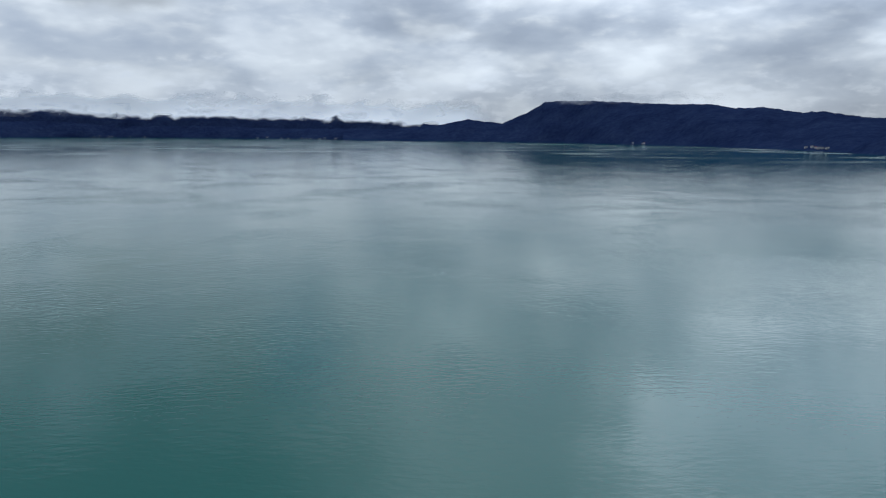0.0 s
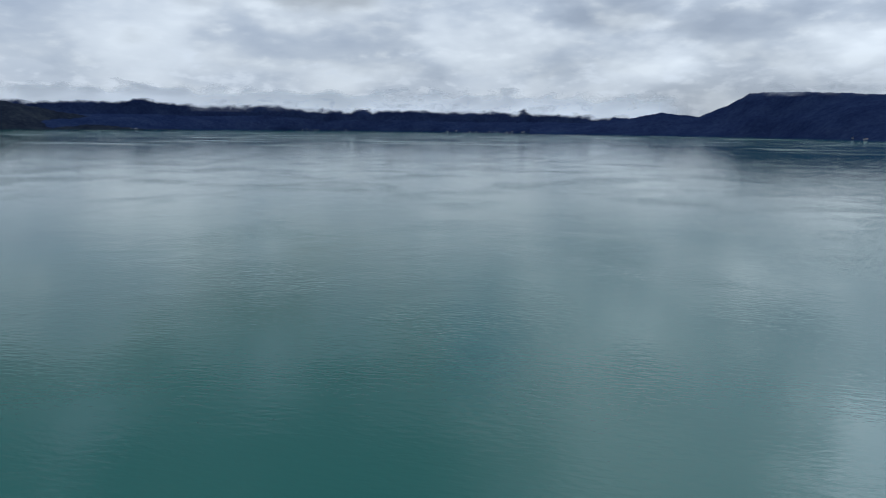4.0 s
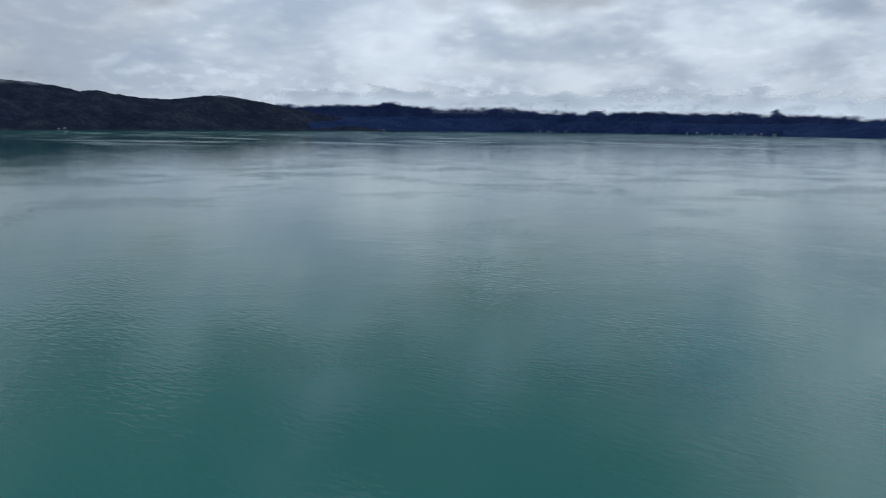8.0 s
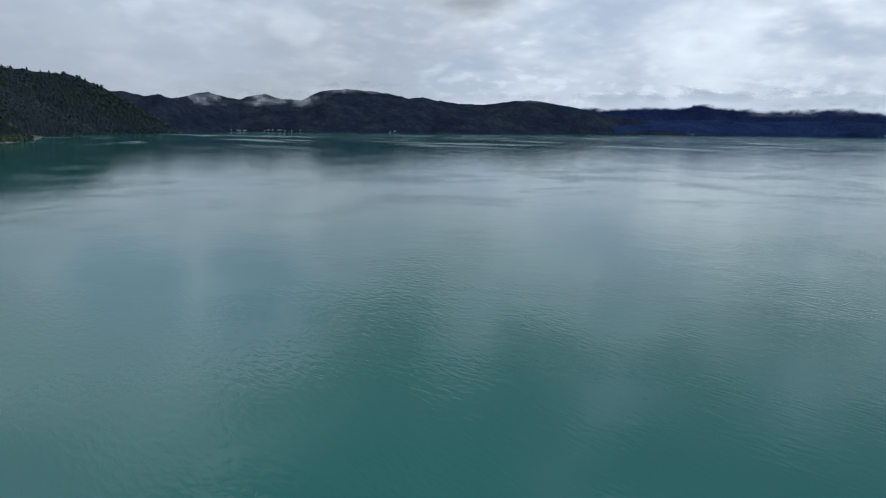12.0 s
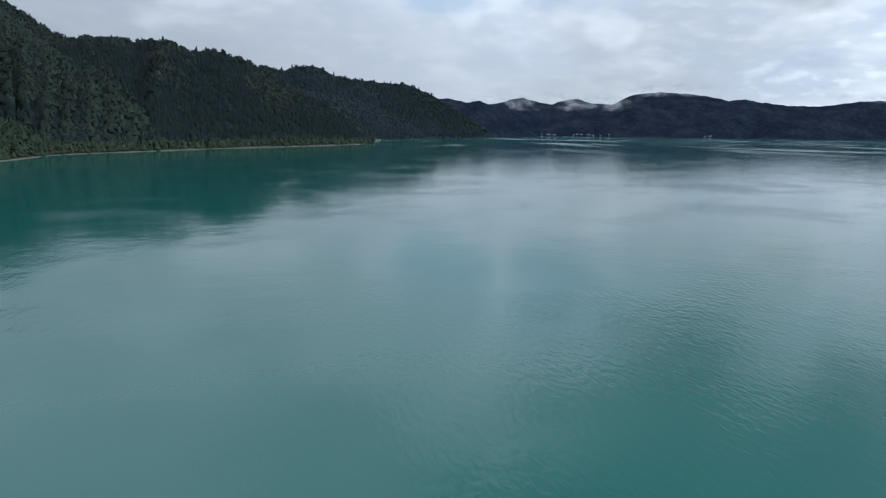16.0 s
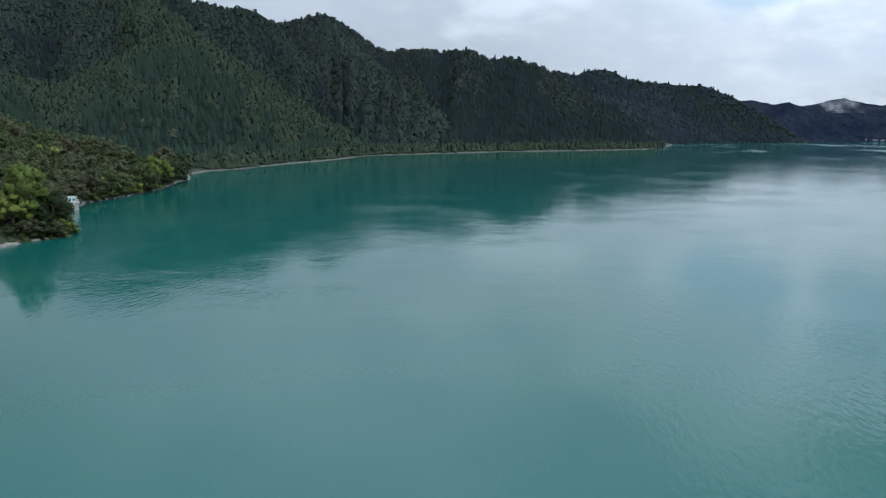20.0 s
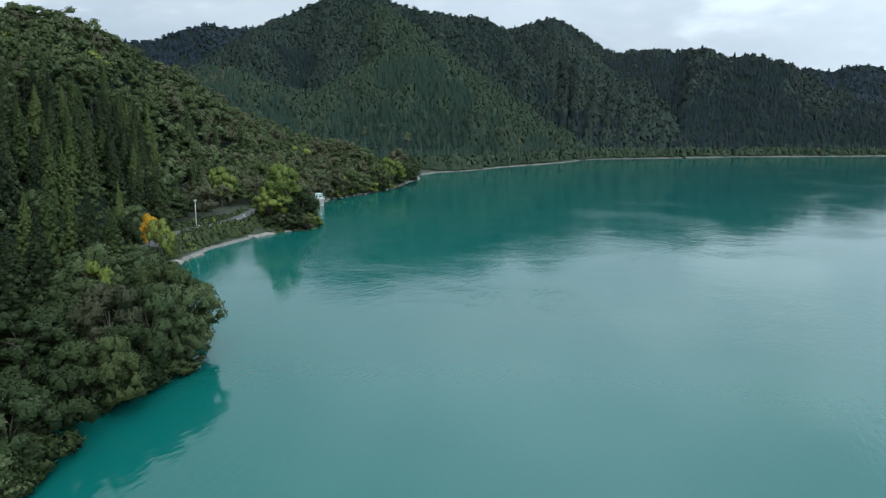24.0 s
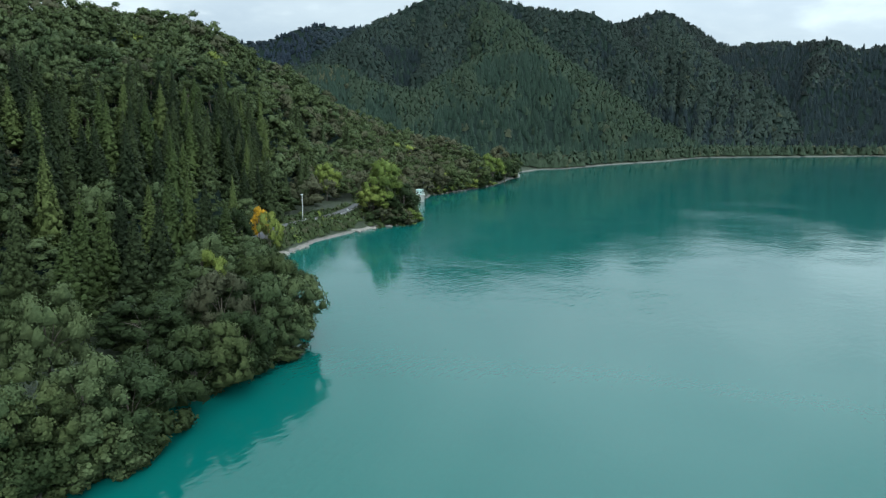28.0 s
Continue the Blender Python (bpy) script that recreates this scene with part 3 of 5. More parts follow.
def cards(centres, normals, sizes, rng, soft, long=1.0):
    """A small bent spray of leaves at each centre: four corners, two of them lifted. soft: the way the foliage as a whole faces."""
    n = len(centres)
    normals = unit(normals)
    t = unit(np.cross(normals, unit(rng.normal(size=(n, 3)))))
    b = np.cross(normals, t)
    s = (sizes * rng.uniform(0.7, 1.3, n))[:, None] * 0.5
    lift = normals * s * rng.uniform(-0.5, 0.5, (n, 1))
    v = np.stack([centres - t * s * long, centres - b * s + lift, centres + t * s * long, centres + b * s + lift], 1).reshape(-1, 3)
    return v, np.arange(4 * n).reshape(n, 4), np.repeat(unit(soft), 4, axis=0)


def dome(centre, radii, rng, sides=7, rings=4, lumpy=0.16, lowest=-0.55):
    """A lumpy rounded mass of twigs and leaves, open underneath."""
    e = np.linspace(lowest, 1.35, rings)[:, None]
    a = np.linspace(0, 2 * np.pi, sides, endpoint=False)[None, :] + rng.uniform(0, 1) + np.arange(rings)[:, None] * np.pi / sides
    n = np.stack([np.cos(a) * np.cos(e), np.sin(a) * np.cos(e), np.sin(e) + 0 * a], -1)
    r = 1 + lumpy * rng.uniform(-1, 1, (rings, sides, 1))
    v = np.concatenate([(centre + n * r * radii).reshape(-1, 3), [centre + np.array([0, 0, 1.0]) * radii]])
    f = [(k * sides + j, k * sides + (j + 1) % sides, (k + 1) * sides + (j + 1) % sides, (k + 1) * sides + j) for k in range(rings - 1) for j in range(sides)]
    top, last = rings * sides, (rings - 1) * sides
    f += [(last + j, last + (j + 1) % sides, last + (j + 2) % sides, top) for j in range(0, sides - 1, 2)]
    return v, np.array(f), np.concatenate([unit(n.reshape(-1, 3) / radii), [[0, 0, 1.0]]])


def tube(points, radii, sides=6):
    """Tapered limb through points."""
    points = np.asarray(points, float)
    a = np.linspace(0, 2 * np.pi, sides, endpoint=False)
    v = []
    for k, (p, r) in enumerate(zip(points, radii)):
        d = unit(points[min(k + 1, len(points) - 1)] - points[max(k - 1, 0)])
        x = unit(np.cross(d, np.array([0.31, 0.95, 0.05])))
        y = np.cross(d, x)
        v.append(p + r * (np.cos(a)[:, None] * x + np.sin(a)[:, None] * y))
    f = []
    for k in range(len(points) - 1):
        for j in range(sides):
            f.append((k * sides + j, k * sides + (j + 1) % sides, (k + 1) * sides + (j + 1) % sides, (k + 1) * sides + j))
    return np.concatenate(v), np.array(f)


def joined(pieces):
    vs, fs, ns, n = [], [], [], 0
    for piece in pieces:
        vs.append(piece[0])
        fs.append(piece[1] + n)
        ns.append(piece[2] if len(piece) > 2 else np.zeros_like(piece[0]))
        n += len(piece[0])
    return np.concatenate(vs), np.concatenate(fs), np.concatenate(ns)


def broad_shape(seed, high=12.0, wide=5.2, boughs=9, clumps=6, leaves=22, size=0.32, low=0.04, sides=6, rings=3):
    """A broadleaf tree standing on the origin: limbs, and a crown of boughs that each carry rounded leafy clumps."""
    rng = np.random.default_rng(seed)
    k = np.arange(boughs) + 0.5
    zz = 1 - 1.65 * k / boughs
    turn = 2.4 * k + rng.uniform(-0.5, 0.5, boughs)
    flat = np.sqrt(np.maximum(1 - zz ** 2, 0))
    d = np.stack([np.cos(turn) * flat, np.sin(turn) * flat, zz], -1)
    mid = np.array([0, 0, high * (0.46 + low / 2)])
    half = np.array([wide, wide, high * (0.50 - low / 2)])
    c = mid + d * rng.uniform(0.50, 0.68, (boughs, 1)) * half
    rb = rng.uniform(0.34, 0.48, boughs) * wide * (9 / boughs) ** 0.35
    squash = np.array([1, 1, 0.80])
    pieces = []
    for i in range(boughs):
        way_ = unit(rng.normal(size=(clumps, 3)) + 0.75 * d[i] + np.array([0, 0, 0.55]))
        for q in way_:
            rc = rb[i] * rng.uniform(0.46, 0.66) * (6 / clumps) ** 0.4
            at = c[i] + q * rb[i] * np.array([1, 1, 0.85]) * rng.uniform(0.62, 0.92)
            v, f, n_ = dome(at, rc * squash * 0.84, rng, sides, rings, 0.3)
            pieces.append((v, f, unit(n_ + 0.35 * q)))
            m = max(3, int(leaves * rng.uniform(0.8, 1.2)))
            g = unit(rng.normal(size=(m, 3)) + 0.55 * q + np.array([0, 0, 0.35]))
            p = at + g * rc * squash * rng.uniform(0.78, 1.16, (m, 1))
            face = unit(g + 0.55 * rng.normal(size=(m, 3)))
            pieces.append(cards(p, face, np.full(m, size), rng, 0.75 * g + 0.4 * q + 0.28 * face, 1.35))
    crown = joined(pieces)
    lean = rng.normal(size=2) * 0.05 * high
    trunk = [tube([(0, 0, -1.5), (0, 0, 0.0), (lean[0] * 0.4, lean[1] * 0.4, high * 0.28), (lean[0], lean[1], high * 0.62)], np.array([0.045, 0.036, 0.026, 0.012]) * high * 0.55, 7)]
    for i in range(min(8, boughs)):
        s = np.array([lean[0] * 0.4, lean[1] * 0.4, high * rng.uniform(0.16, 0.4)])
        trunk.append(tube([s, (s + c[i]) / 2 + np.array([0, 0, 0.4]), c[i]], np.array([0.012, 0.008, 0.003]) * high * 0.6, 5))
    return crown, joined(trunk)[:2]


def cedar_shape(seed, high=20.0, wide=2.8, tufts=95, leaves=14, size=0.40, rings=7):
    """A tall cedar: tufted boughs in a ragged rounded cone round a dense dark middle."""
    rng = np.random.default_rng(seed)

    def reach(h):
        return wide * (1 - h ** 1.02) ** 0.95 * min(1.0, 0.82 + 1.2 * h) + 0.05
    pieces = []
    for k in range(tufts):
        h = 0.05 + 0.94 * ((k + rng.uniform()) / tufts) ** 1.12
        a = 2.4 * k + rng.uniform(-0.5, 0.5)
        out = np.array([math.cos(a), math.sin(a), 0.0])
        w = reach(h)
        rad = (0.13 * w + 0.027 * high * (60 / tufts) ** 0.5 * (0.30 + w / wide)) * rng.uniform(0.75, 1.25)
        c = out * max(w * rng.uniform(0.80, 1.08) - 0.75 * rad, 0) + np.array([0, 0, high * h])
        m = max(2, int(leaves * (0.5 + 0.6 * w / wide)))
        turned = 0.55 * out + np.array([0, 0, 0.05 + 0.6 * h ** 2])
        q = unit(rng.normal(size=(m, 3)) + 0.8 * out + np.array([0, 0, 0.45]))
        p = c + q * rad * np.array([1, 1, 1.2]) * rng.uniform(0.92, 1.15, (m, 1))
        face = unit(q + 0.4 * rng.normal(size=(m, 3)))
        pieces.append(cards(p, face, np.full(m, size), rng, 0.6 * q + turned, 1.25))
        v, f, n_ = dome(c, rad * np.array([1.0, 1.0, 1.05]), rng, 5, 2, 0.36, -0.6)
        pieces.append((v, f, unit(n_ + turned)))
    # the dense middle
    hs, sides = np.linspace(0.03, 0.90, rings), 7
    a = np.linspace(0, 2 * np.pi, sides, endpoint=False)
    ring = [np.stack([np.cos(a + 0.4 * i), np.sin(a + 0.4 * i), 0 * a], -1) * (reach(h) * (0.66 - 0.28 * h) * rng.uniform(0.88, 1.1, (sides, 1))) + np.array([0, 0, h * high]) for i, h in enumerate(hs)]
    f = [(k * sides + j, k * sides + (j + 1) % sides, (k + 1) * sides + (j + 1) % sides, (k + 1) * sides + j) for k in range(rings - 1) for j in range(sides)]
    nn = [np.stack([np.cos(a + 0.4 * i), np.sin(a + 0.4 * i), 0.25 + 0 * a], -1) for i in range(rings)]
    pieces.append((np.concatenate(ring), np.array(f), unit(np.concatenate(nn))))
    m = 5
    tip = np.stack([np.zeros(m), np.zeros(m), high * np.linspace(0.94, 1.03, m)], 1)
    pieces.append(cards(tip, rng.normal(size=(m, 3)), np.full(m, size * 0.8), rng, np.tile([0.2, 0.1, 1.0], (m, 1)), 1.5))
    trunk = tube([(0, 0, -1.5), (0, 0, 0), (0, 0, high * 0.5), (0, 0, high * 0.97)], np.array([0.021, 0.018, 0.011, 0.002]) * high, 7)
    return joined(pieces), trunk


def part(name, data, material_, parent, label=""):
    """Links a mesh as one part under a thing or a part."""
    ob = new(name, data)
    if material_ is not None and not data.materials:
        data.materials.append(material_)
    ob.parent = parent
    return tagged(ob, label)


def bark_material():
    m, A = material("bark")
    p = position(A)
    g = noised(A, A("ShaderNodeMapping", {0: p, 3: (6, 6, 1.2)}).outputs[0], 1.0, 5.0, 0.7)
    finish(A, principled(A, ramp(A, g, (0.3, (0.045, 0.036, 0.028)), (0.7, (0.15, 0.125, 0.10))), 0.9, g, 0.8, 0.05))
    return m


BARK = bark_material()
WILLOW = leaf_material("willow_foliage", (0.022, 0.037, 0.015), (0.051, 0.074, 0.030), (0.112, 0.138, 0.058))
YELLOW = leaf_material("yellowing_foliage", (0.070, 0.100, 0.026), (0.125, 0.165, 0.036), (0.230, 0.255, 0.060))
ORANGE = leaf_material("orange_foliage", (0.25, 0.13, 0.012), (0.42, 0.24, 0.018), (0.55, 0.34, 0.030))
RUST = leaf_material("browning_foliage", (0.026, 0.031, 0.017), (0.058, 0.063, 0.034), (0.110, 0.108, 0.058))
# the bluish haze of distance is painted into the next five foliage colours
HAZED_CEDAR = leaf_material("hazed_cedar_foliage", (0.007, 0.013, 0.015), (0.010, 0.018, 0.020), (0.015, 0.026, 0.028))
HAZED_DULL = leaf_material("hazed_dull_foliage", (0.012, 0.017, 0.015), (0.017, 0.024, 0.021), (0.026, 0.035, 0.029))
FAR_HAZE_CEDAR = leaf_material("far_haze_conifer_foliage", (0.012, 0.019, 0.029), (0.016, 0.025, 0.036), (0.022, 0.033, 0.044))
FAR_HAZE_BROAD = leaf_material("far_haze_broadleaf_foliage", (0.017, 0.026, 0.033), (0.022, 0.034, 0.041), (0.031, 0.045, 0.050))
HAZED_BROAD = leaf_material("hazed_broadleaf_foliage", (0.017, 0.027, 0.022), (0.027, 0.041, 0.032), (0.043, 0.060, 0.045))
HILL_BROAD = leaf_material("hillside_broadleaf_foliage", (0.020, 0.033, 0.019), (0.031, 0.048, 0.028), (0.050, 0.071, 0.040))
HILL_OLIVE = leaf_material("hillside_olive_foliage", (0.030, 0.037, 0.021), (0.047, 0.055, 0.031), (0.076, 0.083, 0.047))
SPUR_CEDAR = leaf_material("planted_cedar_foliage", (0.010, 0.021, 0.014), (0.016, 0.032, 0.021), (0.028, 0.049, 0.031))
CEDAR_LIGHT = leaf_material("young_cedar_foliage", (0.022, 0.034, 0.011), (0.048, 0.068, 0.020), (0.100, 0.124, 0.038), 0.4)

SHAPES = {("broad", True): [broad_shape(100 + k, 12.0, 5.2, 11, 7, 54, 0.25, rings=2) for k in range(6)],
          ("broad", False): [broad_shape(120 + k, 12.0, 5.2, 9, 6, 34, 0.34, rings=2) for k in range(6)],
          ("shrub", True): [broad_shape(140 + k, 12.0, 5.2, 6, 5, 34, 0.52, rings=2) for k in range(6)],
          ("shrub", False): [broad_shape(150 + k, 12.0, 5.2, 5, 4, 20, 0.70, sides=5, rings=2) for k in range(6)],
          ("cedar", True): [cedar_shape(200 + k, 20.0, 2.8, 210, 6, 0.24) for k in range(6)],
          ("cedar", False): [cedar_shape(220 + k, 20.0, 2.8, 130, 4, 0.30) for k in range(6)]}
SHAPE_CACHE = {}


def tree(kind, x, y, z, high, spread, turn, mat, label, k=0):
    """One tree on the ground at x, y, z: high and spread in metres. Those close by carry finer leaves."""
    fine = math.hypot(x, y) < (165 if kind == "cedar" else 140)
    key = (kind, fine, k % 6, mat.name)
    if key not in SHAPE_CACHE:
        (cv, cf, cn), (tv, tf) = SHAPES[kind, fine][k % 6]
        SHAPE_CACHE[key] = (mesh_from("crown", cv, cf, [mat], normals=cn), mesh_from("trunk", tv, tf, [BARK], True))
    crown, trunk = SHAPE_CACHE[key]
    h0, w0 = (20.0, 2.8) if kind == "cedar" else (12.0, 5.2)
    top = new({"cedar": "cedar_tree", "broad": "broadleaf_tree", "shrub": "shrub"}[kind])
    top.empty_display_size = 0.5
    top.matrix_world = Matrix.Translation((x, y, z)) @ Matrix.Rotation(turn, 4, "Z") @ Matrix.Diagonal((spread / w0, spread / w0, high / h0, 1))
    part("trunk", trunk, None, top)
    part("crown", crown, None, top)
    return tagged(top, label, "shrub" if kind == "shrub" else "tree", "shore shrubs" if kind == "shrub" else "shore trees")


def near_height(x, y):
    """Ground level on the near shore and hill."""
    a = np.degrees(np.arctan2(-np.asarray(x), np.asarray(y)))
    d = np.hypot(x, y)
    r = NEAR.rows
    foot, crest = np.interp(a, r[:, 0], r[:, 1]), np.interp(a, r[:, 0], r[:, 2])
    hill = NEAR.surface(a, np.clip((d - foot) / (crest - foot), -0.02, 1.6))[..., 2]
    return np.maximum(near_ground(x, y), np.where(d < foot, -9, hill))


ROAD = ((143.5, 196), (141.0, 208), (139.2, 226), (136.5, 241), (134.6, 253), (132.6, 285), (131.0, 335), (129.3, 374), (127.0, 405), (124.0, 436), (122.2, 480), (121.4, 540))
ROAD_XY = polar(*np.array(ROAD, float).T)


def road_distance(x, y):
    best = np.full(np.shape(x), 1e9)
    for (ax, ay), (bx, by) in zip(ROAD_XY[:-1], ROAD_XY[1:]):
        ex, ey = bx - ax, by - ay
        t = np.clip(((x - ax) * ex + (y - ay) * ey) / (ex * ex + ey * ey), 0, 1)
        best = np.minimum(best, np.hypot(x - ax - t * ex, y - ay - t * ey))
    return best


def smooth_random(x, y, scale, seed):
    return np.clip(fbm(np.asarray(x) / scale, np.asarray(y) / scale, 3, seed) * 1.6 + 0.5, 0, 1)


# trees that stand out by themselves: kind, bearing, distance, height, spread, material, shape, label
W_LABEL = "grey-green spreading broadleaf tree leaning over the water"
C_LABEL = "tall dark green cedar with tufted boughs"
L_LABEL = "young light green cedar with a pointed top"
SOLO = (
    ("broad", 138.6, 113, 14.5, 6.0, WILLOW, 0, W_LABEL), ("broad", 138.6, 124, 13.0, 5.4, BROAD, 3, W_LABEL), ("broad", 139.8, 106, 11.0, 5.0, WILLOW, 4, W_LABEL), ("broad", 141.2, 108, 14.0, 5.6, WILLOW, 1, W_LABEL), ("broad", 140.4, 121, 15.0, 5.8, BROAD, 2, W_LABEL),
    ("broad", 142.6, 99, 11.5, 5.0, BROAD, 3, "dark green broadleaf tree at the water's edge"), ("broad", 144.6, 95, 12.5, 5.2, BROAD, 4, "dark green broadleaf tree at the water's edge"),
    ("broad", 146.6, 93, 12.0, 5.2, BROAD, 5, "dark green broadleaf tree at the water's edge"), ("broad", 144.2, 106, 14.0, 5.0, RUST, 0, "browning broadleaf tree among green crowns"),
    ("broad", 149.0, 87, 11.0, 5.4, BROAD, 1, "dark green broadleaf tree at the water's edge"), ("broad", 151.5, 81, 11.0, 5.2, WILLOW, 2, W_LABEL),
    ("broad", 154.3, 79, 11.5, 5.4, WILLOW, 3, W_LABEL), ("broad", 156.5, 90, 15.5, 5.2, WILLOW, 4, W_LABEL), ("broad", 158.5, 76, 11.5, 5.2, BROAD, 5, "dark green broadleaf tree at the water's edge"),
    ("broad", 161.5, 75, 12.0, 5.2, WILLOW, 0, W_LABEL), ("broad", 165.0, 76, 12.0, 5.2, BROAD, 1, "dark green broadleaf tree at the water's edge"), ("broad", 159.5, 92, 14.0, 5.4, BROAD, 2, "dark green broadleaf tree in the shore wood"),
    ("broad", 144.6, 122, 12.5, 3.2, YELLOW, 3, "yellowing broadleaf tree between cedars"),
    ("cedar", 147.6, 148, 24.0, 4.6, CEDAR_LIGHT, 0, L_LABEL), ("cedar", 146.2, 152, 22.0, 4.0, CEDAR_LIGHT, 1, L_LABEL), ("cedar", 145.0, 150, 21.0, 4.2, CONIFER, 2, C_LABEL), ("cedar", 149.0, 143, 21.0, 4.4, CEDAR_LIGHT, 3, L_LABEL),
    ("cedar", 153.7, 128, 20.5, 4.6, CEDAR_LIGHT, 4, L_LABEL), ("cedar", 152.3, 134, 19.5, 4.2, CEDAR_LIGHT, 0, L_LABEL), ("cedar", 151.0, 138, 20.5, 4.2, CONIFER, 1, C_LABEL), ("cedar", 154.8, 118, 17.0, 4.6, CEDAR_LIGHT, 2, L_LABEL),
    ("cedar", 157.8, 126, 20.5, 4.4, CONIFER, 3, C_LABEL), ("cedar", 142.9, 186, 20.5, 3.3, CEDAR_LIGHT, 4, L_LABEL), ("cedar", 150.2, 122, 18.0, 4.4, CONIFER, 1, C_LABEL), ("cedar", 148.4, 130, 19.0, 4.4, CONIFER, 2, C_LABEL),
    ("broad", 140.95, 204, 11.5, 2.7, ORANGE, 4, "orange autumn broadleaf tree beside the road"), ("broad", 140.1, 197, 13.5, 3.6, YELLOW, 5, "yellow-green broadleaf tree beside the road"),
    ("broad", 143.2, 178, 14.0, 5.6, BROAD, 0, "blue-green broadleaf tree above the road"), ("broad", 142.2, 168, 9.5, 5.0, WILLOW, 1, W_LABEL), ("broad", 141.0, 158, 9.0, 5.0, WILLOW, 2, W_LABEL), ("broad", 140.6, 172, 7.5, 4.0, BROAD, 3, "dark green broadleaf tree on the shore bank"),
    ("broad", 135.6, 290, 18.0, 6.0, YELLOW, 1, "yellow-green broadleaf tree behind the road"),
    ("broad", 131.9, 254, 12.0, 6.4, YELLOW, 2, "yellow-green tree on the rocky point"), ("broad", 131.0, 259, 21.0, 7.6, YELLOW, 3, "tall yellow-green tree on the rocky point"), ("broad", 129.5, 260, 14.5, 6.4, BROAD, 4, "green broadleaf tree on the rocky point"),
    ("broad", 130.2, 256, 9.0, 4.0, BROAD, 5, "green broadleaf tree on the rocky point"), ("broad", 132.2, 263, 15.0, 5.6, RUST, 0, "browning broadleaf tree among green crowns"), ("broad", 131.3, 268, 13.0, 5.0, BROAD, 1, "green broadleaf tree on the rocky point"),
    ("broad", 126.6, 369, 16.0, 7.0, RUST, 2, "olive broadleaf tree on the shore"), ("broad", 125.6, 378, 15.0, 7.0, BROAD, 3, "green broadleaf tree on the shore"), ("broad", 124.4, 392, 13.0, 6.0, WILLOW, 4, W_LABEL),
    ("broad", 123.3, 407, 18.0, 8.0, BROAD, 5, "green broadleaf tree on the shore"), ("broad", 122.2, 429, 21.0, 8.5, YELLOW, 0, "tall yellow-tinged tree on the point"), ("broad", 121.2, 449, 19.0, 8.0, BROAD, 1, "green broadleaf tree on the shore"),
    ("broad", 120.5, 478, 14.0, 7.0, BROAD, 2, "green broadleaf tree on the shore"), ("broad", 121.6, 480, 20.0, 8.0, RUST, 3, "olive broadleaf tree on the shore"),
)
rng = np.random.default_rng(7)
solo_xy = []
for kind, a, d, high, spread, mat, k, label in SOLO:
    x, y = polar(a, d)
    solo_xy.append((x, y))
    tree(kind, x, y, float(near_height(x, y)) - 0.2, high, spread, rng.uniform(0, 6.28), mat, label, k)
solo_xy = np.array(solo_xy)


def scatter(step, seed, near, far, a0, a1, low_growth=False):
    """Jittered grid of points on the near land: x, y."""
    r = np.random.default_rng(seed)
    gx, gy = np.meshgrid(np.arange(-560, 40, step), np.arange(-620, 60, step), indexing="ij")
    x = gx.ravel() + r.uniform(-0.48, 0.48, gx.size) * step
    y = gy.ravel() + r.uniform(-0.48, 0.48, gx.size) * step
    d, a = np.hypot(x, y), np.degrees(np.arctan2(-x, y))
    ok = (d > near) & (d < far) & (a > a0) & (a < a1)
    x, y = x[ok], y[ok]
    a, d = np.degrees(np.arctan2(-x, y)), np.hypot(x, y)
    rows = np.array(ROAD)[::-1]
    behind = d > np.interp(a, NEAR.rows[:, 0], NEAR.rows[:, 2]) + 25
    open_bank = (a < 140.2) & (a > 131.8) & (d < np.interp(a, rows[:, 0], rows[:, 1]) + 4)
    up_ = (d - np.interp(a, NEAR.rows[:, 0], NEAR.rows[:, 1])) / np.interp(a, NEAR.rows[:, 0], NEAR.rows[:, 2] - NEAR.rows[:, 1])
    dip = (up_ > -0.12) & (up_ < 0.16) & (a > 142.5) if low_growth is False else np.zeros(len(x), bool)
    ok = (shore_distance(x, y) > 4.5) & (road_distance(x, y) > np.where((a > 133.5) & (a < 139.5), 9.5, 6.0)) & ~open_bank & ~behind & ~dip
    return x[ok], y[ok]


def two_stands(step_b, step_c, seed, near, far, a0, a1):
    """Points for broadleaf trees and for cedars, the cedars wider apart: x, y, flag."""
    r = np.random.default_rng(seed)
    cx_, cy_ = scatter(step_c, seed + 1, near, far, a0, a1)
    keep_c = r.uniform(size=len(cx_)) < cedar_share(cx_, cy_)
    cx_, cy_ = cx_[keep_c], cy_[keep_c]
    bx_, by_ = scatter(step_b, seed + 2, near, far, a0, a1)
    keep_b = r.uniform(size=len(bx_)) >= cedar_share(bx_, by_)
    bx_, by_ = bx_[keep_b], by_[keep_b]
    gap_ = np.min(np.hypot(bx_[:, None] - cx_, by_[:, None] - cy_), axis=1)
    bx_, by_ = bx_[gap_ > 4.6], by_[gap_ > 4.6]
    return np.concatenate([bx_, cx_]), np.concatenate([by_, cy_]), np.concatenate([np.zeros(len(bx_)), np.ones(len(cx_))])


